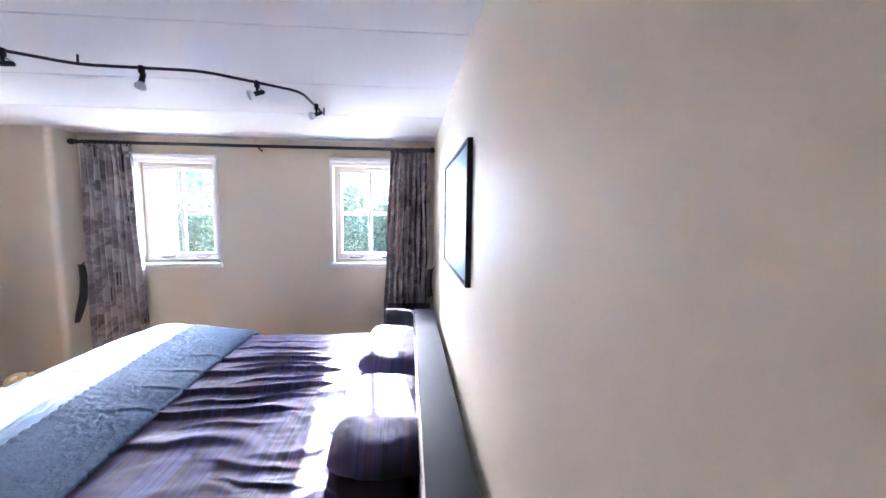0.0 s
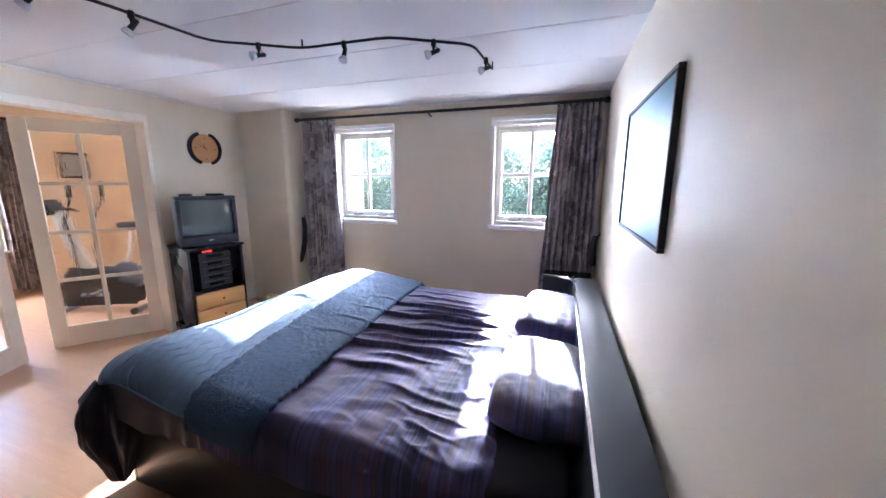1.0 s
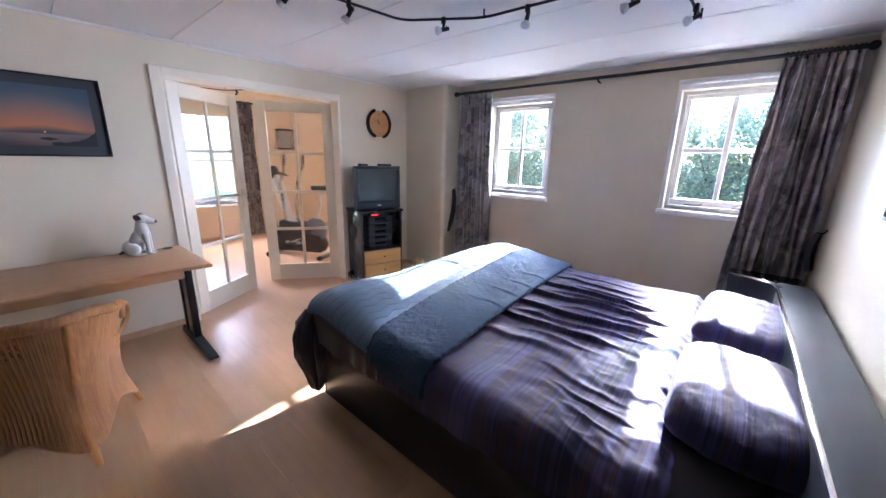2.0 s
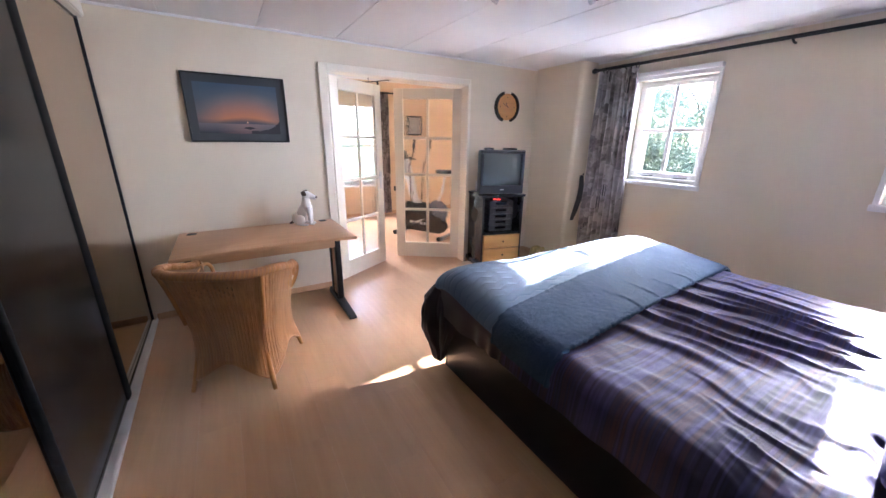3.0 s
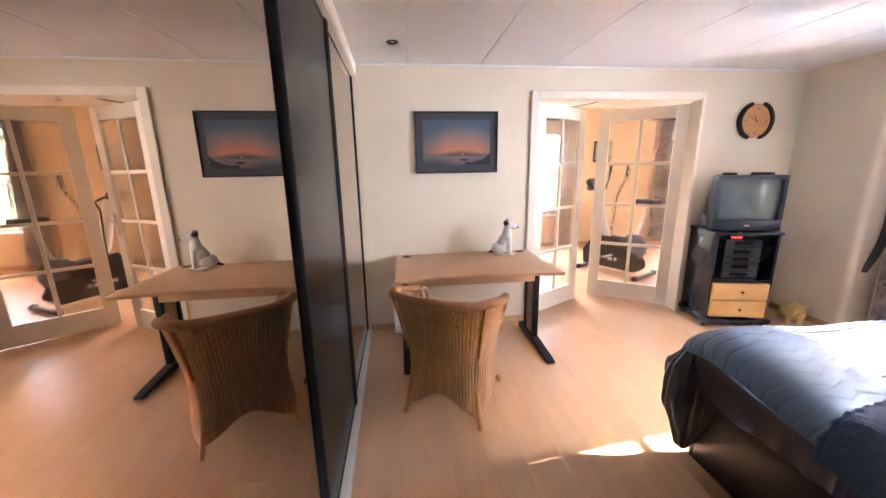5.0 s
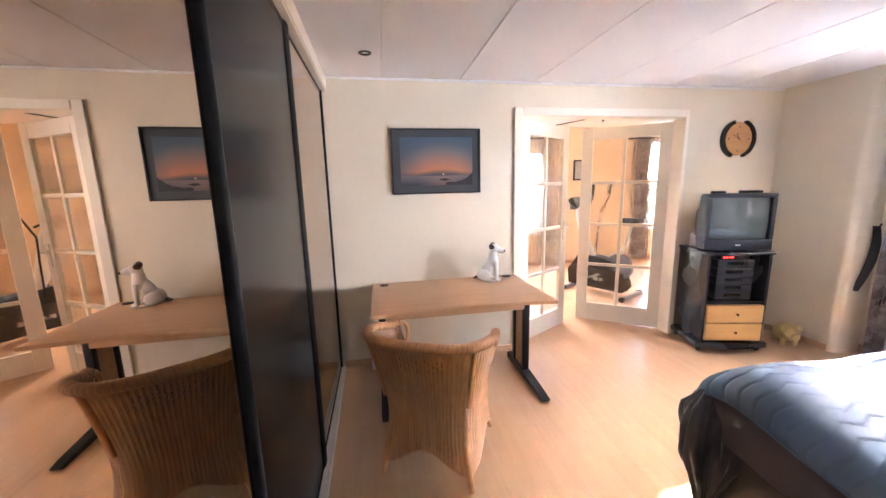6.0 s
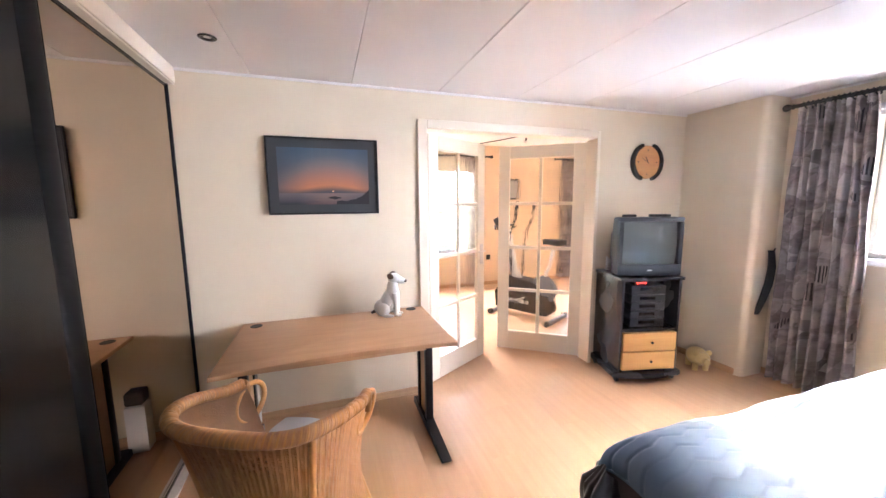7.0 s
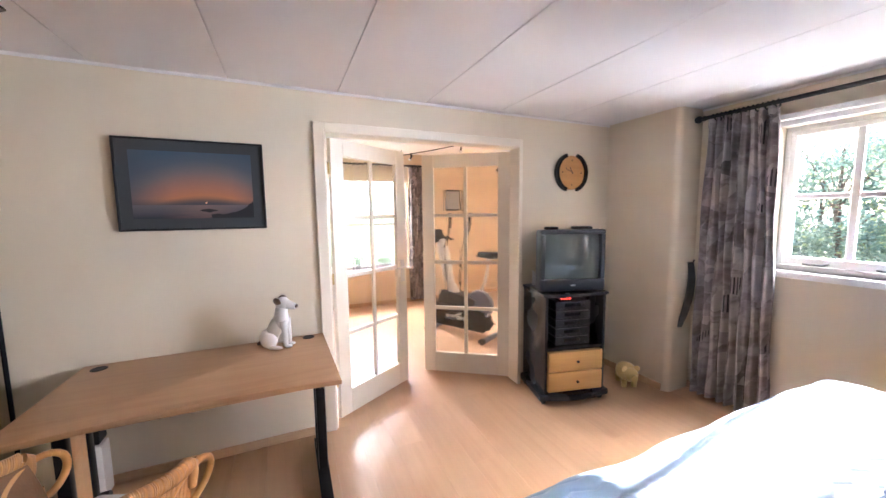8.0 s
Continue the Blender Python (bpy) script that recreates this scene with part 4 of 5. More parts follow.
north = lambda a, d, z: (a, 3.615 - d, z)
curtain("curtain", "grey and mauve patterned curtain gathered beside the pillar", (-3.34, -2.925), (-3.36, -2.86), 2.195, 0.03, north, 8, 0.4)
curtain("curtain", "grey and mauve patterned curtain gathered in the corner by the bed", (-0.53, -0.155), (-0.62, -0.13), 2.195, 0.03, north, 8, 1.9)


def curtain_rod(name, a0, a1, z, place, rings):
    r = thing(name, "dark wooden curtain rod with ball ends and rings", "curtain rod")
    part("pole", tube([place(a0, 0, z), place(a1, 0, z)], 0.0145, 12), m_black_matt, r)
    side = Vector(place(1, 0, 0)) - Vector(place(0, 0, 0))
    turn = Vector((0, 0, 1)).rotation_difference(side).to_matrix().to_4x4()
    prof = [(0.006, 0.0), (0.020, 0.006), (0.020, 0.016), (0.011, 0.022), (0.024, 0.036), (0.029, 0.052), (0.022, 0.070), (0.004, 0.078)]
    part("finial", lathe(prof, place(a1 - 0.01, 0, z), 16, turn=turn), m_black_matt, r)
    part("finial", lathe([(p, -h) for p, h in prof], place(a0 + 0.01, 0, z), 16, turn=turn), m_black_matt, r)
    for a in ((a0 + a1) / 2, a0 + 0.14, a1 - 0.14):
        bm = tube([place(a, 0.0, z - 0.012), place(a, -0.04, z - 0.03), place(a, -0.079, z - 0.03)], 0.008, 8)
        part("bracket", bm, m_black_matt, r)
    for a in rings:
        v = Vector(place(a, 0, z - 0.008))
        circle = [v + Vector((0, 0, 1)) * 0.024 * math.cos(k * math.pi / 8) + side.cross(Vector((0, 0, 1))) * 0.024 * math.sin(k * math.pi / 8) + side * 0.004 * math.sin(k * math.pi / 4) for k in range(16)]
        part("ring", tube(circle, 0.0052, 6, closed=True), m_black_matt, r)


curtain_rod("curtain_rod", -3.39, -0.165, 2.228, north, [-3.33 + 0.028 * k for k in range(15)] + [-0.52 + 0.026 * k for k in range(14)])


# ---- curved holdbacks beside the curtains ----
def holdback(label, pts, w, t):
    h = thing("curtain_holdback", label, "holdback")
    us = steps(0, 1, 18)

    def mid(u):
        k = u * (len(pts) - 1)
        i = min(int(k), len(pts) - 2)
        a, b, f = Vector(pts[i]), Vector(pts[i + 1]), k - min(int(k), len(pts) - 2)
        return a.lerp(b, f)
    bm = sheet(lambda u, v: mid(u) + Vector((v * 0.35, v, 0)) * (0.55 + 0.45 * math.sin(math.pi * (0.1 + 0.8 * u))) + Vector((0.008 * math.sin(math.pi * u), 0, 0)), us, steps(-w / 2, w / 2, 4), thick=t)
    part("band", bm, m_holdback, h)
    k = Vector(pts[0])
    part("hook", tube([k + Vector((-0.03, 0, 0)), k + Vector((0.01, 0, 0.005)), k + Vector((0.02, 0, 0.03))], 0.006, 8), m_black_metal, h)


m_holdback = plain("worn_dark_leather", (0.05, 0.047, 0.046), 0.55, var=0.35, big=14, fine=90, bump=0.4)
holdback("curved dark leather band hanging on the pillar beside the curtain", [(-3.41, 3.595, 1.09), (-3.405, 3.60, 0.96), (-3.412, 3.59, 0.82), (-3.428, 3.57, 0.68), (-3.445, 3.54, 0.55)], 0.062, 0.012)
holdback("curved dark leather band hanging on the wall beside the curtain", [(hb(3.5) - 0.03, 3.46, 1.06), (hb(3.5) - 0.05, 3.47, 0.98), (hb(3.5) - 0.05, 3.47, 0.90), (hb(3.5) - 0.03, 3.46, 0.80)], 0.085, 0.03)


# ---- pictures ----
def framed(name, label, w, h, m, bar, depth, print_mat, mount=None, mount_w=0.0, gloss=True):
    """A framed picture in its own frame: width along x, facing -y, lower left at the origin."""
    p = thing(name, label, "picture", m)
    bm = bmesh.new()
    for a in ((0, w, h - bar, h), (0, w, 0, bar), (0, bar, bar, h - bar), (w - bar, w, bar, h - bar)):
        box(a[0], a[1], -depth, 0.0, a[2], a[3], 0.002, 1, bm)
    part("frame", bm, m_black_matt, p, "thin black frame")
    part("backing", box(bar * 0.6, w - bar * 0.6, -0.010, -0.002, bar * 0.6, h - bar * 0.6), m_black_matt, p, "", False)
    if mount:
        part("mount", box(bar, w - bar, -0.0125, -0.0105, bar, h - bar), mount, p, "dark grey mount", False)
    q = bar + mount_w
    part("print", box(q, w - q, -0.0150, -0.0132, q, h - q), print_mat, p, "", False)
    if gloss:
        g = part("pane", box(bar, w - bar, -depth + 0.003, -depth + 0.005, bar, h - bar), m_glass, p, "clear picture glass", False)
        g.visible_shadow = False
    return p


def sunset(name, w, h):
    """A sea sunset: blue dusk above, an orange band over a low sun, grey water with a light path, rocks and a cliff."""
    n = Nodes(name)
    sep = n.add("SeparateXYZ")
    n.link(n.coords(), sep.inputs[0])
    x, z = sep.outputs[0], sep.outputs[2]
    up = n.math("DIVIDE", z, h)
    aside = n.math("ABSOLUTE", n.math("SUBTRACT", n.math("DIVIDE", x, w), 0.56))
    high = n.math("ADD", up, n.math("MULTIPLY", n.math("MULTIPLY", aside, aside), 0.9))
    tone = n.ramp(high, [(0.30, (0.085, 0.082, 0.088)), (0.335, (0.22, 0.12, 0.085)), (0.39, (0.52, 0.205, 0.095)), (0.50, (0.40, 0.190, 0.125)), (0.64, (0.215, 0.165, 0.155)), (0.78, (0.085, 0.115, 0.145)), (0.93, (0.050, 0.095, 0.145))])
    side = n.ramp(aside, [(0.20, (0, 0, 0)), (0.50, (0.7, 0.7, 0.7))])
    tone = n.mix(side, tone, (0.075, 0.090, 0.105))
    haze = n.ramp(up, [(0.28, (1, 1, 1)), (0.35, (0, 0, 0))])
    tone = n.mix(n.math("MULTIPLY", haze, 0.75), tone, (0.075, 0.075, 0.085))
    sea = n.ramp(up, [(0.14, (0.030, 0.033, 0.042)), (0.20, (0.085, 0.082, 0.092)), (0.275, (0.15, 0.130, 0.135))])
    ripples = n.noise(n.coords("Object", (8, 1, 90)), 1.0, 3)
    lane = n.ramp(aside, [(0.0, (1, 1, 1)), (0.30, (0, 0, 0))])
    sea = n.mix(n.math("MULTIPLY", n.math("MULTIPLY", lane, ripples), 0.6), sea, (0.42, 0.22, 0.17))
    tone = n.mix(n.math("LESS_THAN", up, 0.281), tone, sea)
    edge = n.noise(n.coords(), 30.0, 4)
    reach = n.math("MAXIMUM", n.math("DIVIDE", n.math("SUBTRACT", x, 0.55 * w), 0.36 * w), 0.0)
    land = n.math("ADD", n.math("MULTIPLY", edge, 0.020), n.math("MULTIPLY", n.math("POWER", reach, 4.0), 0.085))
    rock = n.math("MULTIPLY", n.math("LESS_THAN", n.math("SUBTRACT", z, 0.155 * h), land), n.math("GREATER_THAN", x, 0.60 * w))
    islet = n.math("LESS_THAN", n.math("ADD", n.math("ABSOLUTE", n.math("SUBTRACT", x, 0.585 * w)), n.math("MULTIPLY", n.math("ABSOLUTE", n.math("SUBTRACT", z, 0.220 * h)), 3.5)), n.math("MULTIPLY", edge, 0.075))
    tone = n.mix(n.math("MAXIMUM", rock, islet), tone, (0.022, 0.020, 0.024))
    dx, dz = n.math("SUBTRACT", x, 0.57 * w), n.math("SUBTRACT", z, 0.305 * h)
    d = n.math("SQRT", n.math("ADD", n.math("MULTIPLY", dx, dx), n.math("MULTIPLY", dz, dz)))
    tone = n.mix(n.math("LESS_THAN", d, 0.005), tone, (0.95, 0.55, 0.30))
    return n.done(tone, 0.5)


m_sunset = sunset("sunset_print", 0.72, 0.51)
m_mount = plain("charcoal_card", (0.055, 0.060, 0.062), 0.7, var=0.08)
face_east = lambda x, y, z: Matrix.Translation((x, y, z)) @ pose(0, 0, 0, 0, 0, 90)
framed("sunset_picture", "framed sunset over the sea, black frame and dark mount", 0.72, 0.51, face_east(XD, -0.235, 1.441), 0.012, 0.022, m_sunset, m_mount, 0.055, False)


def sea_print(name):
    n = Nodes(name)
    sep = n.add("SeparateXYZ")
    n.link(n.coords(), sep.inputs[0])
    z = n.math("ADD", n.math("DIVIDE", sep.outputs[2], 0.6), n.math("MULTIPLY", n.math("SUBTRACT", n.noise(n.coords(), 3.0, 4), 0.5), 0.25))
    tone = n.ramp(z, [(0.05, (0.055, 0.175, 0.205)), (0.3, (0.085, 0.225, 0.255)), (0.5, (0.17, 0.32, 0.35)), (0.85, (0.06, 0.185, 0.225))])
    return n.done(tone, 0.42, 0.0, Specular_IOR_Level=0.34)


m_sea = sea_print("pale_sea_print")
framed("sea_picture", "large framed pale blue picture behind glass above the bed", 0.90, 0.61, Matrix.Translation((hb(2.39) + 0.0, 2.39, 1.285)) @ pose(0, 0, 0, 0, 0, -90 + 1.15), 0.016, 0.024, m_sea, None, 0.0, False)

# ---- wall clock ----
m_clockwood = wood("clock_wood", (0.62, 0.30, 0.10), (0.52, 0.23, 0.07), 1, 0.4)


def build_clock():
    c = thing("wall_clock", "round wooden wall clock with dark half rings, on the wall", "clock", Matrix.Translation((XD, 2.955, 1.866)) @ pose(0, 0, 0, 0, 90, 0))
    part("face", lathe([(0.146, 0.004), (0.150, 0.010), (0.150, 0.022), (0.144, 0.028), (0.002, 0.028)], seg=48), m_clockwood, c, "warm wooden face")
    part("backplate", lathe([(0.10, 0.0), (0.10, 0.004)], seg=24), m_black_matt, c)
    for a0, a1 in ((18, 162), (198, 342)):
        side = 1 if a0 < 100 else -1
        o = [(p[0], p[1] + 0.012 * side) for p in arc(0, 0, 0.172, a0, a1, 24) + arc(0, 0, 0.140, a1, a0, 24)]
        part("half_ring", prism(o, 0.006, 0.040, 0.004), m_black, c, "dark half ring")
    for k in range(4):
        a = radians(k * 90)
        part("numeral", box(0.108 * math.cos(a) - 0.006, 0.108 * math.cos(a) + 0.006, 0.108 * math.sin(a) - 0.005, 0.108 * math.sin(a) + 0.005, 0.028, 0.030), m_black_matt, c, "", False)
    for a, l, w in ((125, 0.055, 0.005), (92, 0.085, 0.0035)):
        d = Vector((math.cos(radians(a + 25)), math.sin(radians(a + 180 + 25)), 0))
        part("hand", tube([Vector((0, 0, 0.033)) - d * 0.012, Vector((0, 0, 0.033)) + d * l], w * 0.6, 6), m_black_matt, c)


build_clock()


# ---- ceiling lamps ----
m_bulb = plain("lamp_glass", (0.75, 0.76, 0.78), 0.15, var=0.03, bump=0.0)


def spot_rail(name, label, pts, spots, z):
    """A bent dark rail under the ceiling with small spot heads; spots as place, turn and tilt."""
    rail = thing(name, label, "track light")
    curve = []
    P = [Vector((x, y, z)) for x, y in pts]
    for i, p in enumerate(P):
        if 0 < i < len(P) - 1:
            a, b = (P[i - 1] - p).normalized() * 0.06, (P[i + 1] - p).normalized() * 0.06
            curve += [p + a, p + a * 0.3 + b * 0.3, p + b]
        else:
            curve.append(p)
    part("rail", tube(curve, 0.0075, 8), m_black_metal, rail)
    for x, y in (pts[1], pts[len(pts) // 2], pts[-1]):
        part("ceiling_clip", tube([(x, y, z), (x, y, CEIL if z < 2.33 else CF)], 0.005, 8), m_black_metal, rail)
    for x, y, yaw, tilt in spots:
        at = Vector((x, y, z))
        bm = lathe([(0.010, 0.010), (0.014, 0.006), (0.014, -0.022), (0.008, -0.028), (0.006, -0.05)], at, 12)
        head = part("spot", bm, m_black_metal, rail)
        d = Vector((math.cos(radians(yaw)) * math.cos(radians(tilt)), math.sin(radians(yaw)) * math.cos(radians(tilt)), -math.sin(radians(tilt))))
        c = at + Vector((0, 0, -0.055))
        part("socket", tube([c - d * 0.035, c + d * 0.02], [0.011, 0.013], 10), m_black_metal, head)
        part("bulb", tube([c + d * 0.02, c + d * 0.03, c + d * 0.045], [0.016, 0.022, 0.024], 12), m_bulb, head, "clear halogen bulb")
        side = d.cross(Vector((0, 0, 1))).normalized()
        part("wire", tube([c - d * 0.02 + side * 0.008, c - d * 0.05 + side * 0.012, at + side * 0.006 + Vector((0, 0, -0.02))], 0.002, 5), m_black_matt, head)


spot_rail("track_light", "bent dark ceiling rail with small black spotlights", [(-2.42, 0.95), (-2.335, 1.20), (-2.28, 1.67), (-1.873, 1.925), (-1.33, 1.945), (-0.935, 2.19), (-0.92, 2.64)],
          [(-2.40, 1.02, 200, 35), (-2.315, 1.32, 230, 55), (-2.07, 1.80, 250, 18), (-1.60, 1.935, 270, 70), (-1.125, 2.075, 215, 25), (-0.918, 2.44, 225, 25)], 2.275)
lamp = thing("recessed_spot", "small black recessed ceiling spotlight", "downlight", Matrix.Translation((-3.62, -0.384, CEIL)))
part("ring", lathe([(0.025, -0.001), (0.040, -0.001), (0.042, -0.004), (0.036, -0.008), (0.026, -0.007), (0.024, -0.003)], seg=24), m_black, lamp)
part("bulb", lathe([(0.002, -0.004), (0.014, -0.0045), (0.020, -0.002), (0.022, 0.0)], seg=16), m_chrome, lamp)

# ---- wicker chair ----
m_wicker = wood("wicker", (0.57, 0.295, 0.125), (0.37, 0.175, 0.072), 2, 0.36, 1.5, False, 0.3)
# darker copy of the wicker: the shade between strands put into the colour
m_wicker_shade = plain("wicker_shadow", (0.20, 0.098, 0.042), 0.7, var=0.3, big=12, fine=160, bump=0.6)
m_cane = wood("cane", (0.60, 0.30, 0.10), (0.48, 0.22, 0.065), 2, 0.32, 1.2)
m_cushion = plain("white_cotton", (0.70, 0.70, 0.70), 0.85, var=0.06, big=8, fine=200, bump=0.3)


def build_chair():
    c = thing("wicker_chair", "brown wicker tub chair with cane arms, drawn up to the desk", "chair", pose(-3.034, -0.064, 0, 0, 0, 153.0))
    SEAT, RIBS = 0.41, 96

    def rim_z(a):
        back = abs(a - 180.0)
        if back > 126:
            return SEAT
        if back > 112:
            return SEAT + (0.69 - SEAT) * smooth(126, 112, back)
        return 0.69 + (0.775 - 0.69) * (1 - smooth(48, 112, back))

    def hem(a):
        """Deep arches between the four feet."""
        return 0.075 + 0.125 * (0.5 + 0.5 * math.cos(4 * radians(a))) ** 0.7

    def plan(a, z):
        t = (z - 0.1) / 0.66
        foot = max(0.0, 1 - (z - 0.05) / 0.33) ** 1.5
        hx, hy = 0.236 + 0.010 * t + 0.078 * t * t + 0.068 * foot, 0.226 + 0.030 * t + 0.060 * t * t + 0.060 * foot
        ca, sa = math.cos(radians(a)), math.sin(radians(a))
        k = (abs(ca) ** 3.2 + abs(sa) ** 3.2) ** (-1 / 3.2)
        return Vector((hx * k * ca - 0.02 * t, hy * k * sa, z))
    away = lambda a: Vector((math.cos(radians(a)), math.sin(radians(a)), 0))
    # inner sheet added behind the weave, coloured as the shade in its gaps
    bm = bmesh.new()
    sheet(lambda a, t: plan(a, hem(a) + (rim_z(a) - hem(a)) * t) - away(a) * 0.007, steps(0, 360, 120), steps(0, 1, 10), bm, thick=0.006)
    part("shell", bm, m_wicker_shade, c)
    bm = bmesh.new()
    for k in range(RIBS):
        a = (k + 0.5) * 360 / RIBS
        z0, z1 = hem(a), rim_z(a)
        part("stake", tube([plan(a, z0 + (z1 - z0) * t) for t in steps(0, 1, 7)], 0.0072, 6, caps=False), m_wicker, c)
    # thin strands wound round the stakes row by row, with open rows under the rim
    n, bm, level = RIBS * 4, bmesh.new(), 0
    z = 0.085
    while z < 0.76:
        run = []
        for i in range(n + 1):
            a = 360.0 * i / n
            if hem(a) + 0.004 < z < rim_z(a) - 0.012 and not (rim_z(a) - 0.13 < z < rim_z(a) - 0.06 and abs(a - 180) < 24 and (i // 4 + level // 2) % 3 == 0):
                bulge = 0.0068 * abs(math.cos(math.pi * i / 4)) * (1 if (i // 4 + level) % 2 else 0.86)
                run.append(plan(a, z + 0.0008 * math.sin(i * 0.7 + level)) + away(a) * (bulge - 0.001))
            else:
                if len(run) > 2:
                    tube(run, 0.0033, 4, bm, caps=False)
                run = []
        if len(run) > 2:
            tube(run, 0.0033, 4, bm, caps=False)
        z += 0.0072
        level += 1
    part("cross_weave", bm, m_wicker, c)
    # braided rim: a core with strands laid round it
    core = [plan(a, rim_z(a)) + away(a) * 0.004 + Vector((0, 0, 0.006)) for a in steps(68, 292, 150)]
    rim = part("rim", tube(core, 0.0185, 10), m_wicker_shade, c, "thick braided wicker rim")
    for s in range(6):
        bm = bmesh.new()
        pts = []
        for i, a in enumerate(steps(68, 292, 640)):
            turn = i * 0.34 + s * 2 * math.pi / 6
            p = plan(a, rim_z(a)) + away(a) * 0.004 + Vector((0, 0, 0.006))
            pts.append(p + away(a) * 0.0205 * math.cos(turn) + Vector((0, 0, 0.0205 * math.sin(turn))))
        part("strand", tube(pts, 0.0066, 6, bm), m_wicker if s % 3 else m_cane, rim)
    for s, a in ((1, 68), (-1, 292)):
        p = plan(a, rim_z(a)) + Vector((0, 0, 0.006))
        part("rim_end", tube([p, p + Vector((0.018, 0, -0.012)), p + Vector((0.022, 0, -0.05)), p + Vector((0.016, 0, -0.09))], [0.024, 0.022, 0.017, 0.013], 10), m_wicker, rim)
    pts = [plan(a, hem(a)) for a in steps(0, 360, 96)][:-1]
    part("hem", tube(pts, 0.0095, 6, closed=True), m_wicker, c)
    for s in (1, -1):
        loop = []
        for k in range(24):
            t = k * 2 * math.pi / 24
            loop.append(Vector((0.128 + 0.098 * math.cos(t) + 0.015 * math.sin(t), s * (0.280 + 0.012 * math.sin(t)), 0.600 + 0.074 * math.sin(t))))
        part("arm_loop", tube(loop, 0.0125, 10, closed=True), m_cane, c, "bent honey cane arm loop")
    for x, s in ((-0.258, 1), (-0.258, -1), (0.258, 1), (0.258, -1)):
        p = Vector((x, s * 0.242, 0))
        inward = Vector((-x * 0.12, -s * 0.028, 0))
        part("leg", tube([p, p + inward * 0.5 + Vector((0, 0, 0.07)), p + inward * 2 + Vector((0, 0, 0.30))], [0.0135, 0.016, 0.013], 10), m_cane, c)
    for s in (1, -1):
        a = 180 - s * 46
        pts = [plan(a, z) + away(a) * 0.012 for z in steps(0.44, rim_z(a) - 0.01, 6)]
        part("back_pole", tube(pts, 0.0130, 10), m_cane, c)
    part("seat", prism([plan(a, SEAT).to_2d() * 0.93 for a in steps(0, 352, 44)], SEAT - 0.03, SEAT - 0.008, 0.004), m_wicker_shade, c)
    return c


build_chair()
cushion = thing("seat_cushion", "soft white cushion lying in the wicker chair", "cushion", pose(-3.05, -0.04, 0.403, 0, 0, 152.7))


def puff(sign):
    def g(u, v):
        e = max(0, 1 - abs(u) ** 4) ** 0.4 * max(0, 1 - abs(v) ** 4) ** 0.4
        return Vector((u * 0.215, v * 0.205, 0.045 + sign * 0.048 * e + 0.014 * e * noise.noise((u * 2.5, v * 2.5, 2 * sign))))
    return g


bm = bmesh.new()
sheet(puff(1), steps(-1, 1, 26), steps(-1, 1, 26), bm)
sheet(puff(-1), steps(1, -1, 26), steps(-1, 1, 26), bm)
bmesh.ops.remove_doubles(bm, verts=bm.verts, dist=0.001)
bmesh.ops.recalc_face_normals(bm, faces=bm.faces)
part("cover", bm, m_cushion, cushion)
part("piping", tube([Vector((0.21 * (abs(math.cos(t)) ** 0.5) * (1 if math.cos(t) > 0 else -1), 0.20 * (abs(math.sin(t)) ** 0.5) * (1 if math.sin(t) > 0 else -1), 0.045)) for t in steps(0, 2 * math.pi, 48)][:-1], 0.004, 6, closed=True), m_cushion, cushion)


# ---- figures on desk and floor ----
m_dog = Nodes("glazed_white_brown")
v = m_dog.coords()
patch = m_dog.ramp(m_dog.noise(v, 11.0, 2), [(0.66, (0, 0, 0)), (0.70, (1, 1, 1))])
tone = m_dog.mix(patch, (0.80, 0.78, 0.75), (0.34, 0.28, 0.24))
m_dog = m_dog.done(tone, 0.35)
m_dog_brown = plain("glazed_brown", (0.13, 0.085, 0.062), 0.35, var=0.3, big=20)
m_pig = plain("cream_glaze", (0.76, 0.60, 0.27), 0.35, var=0.1, big=8)


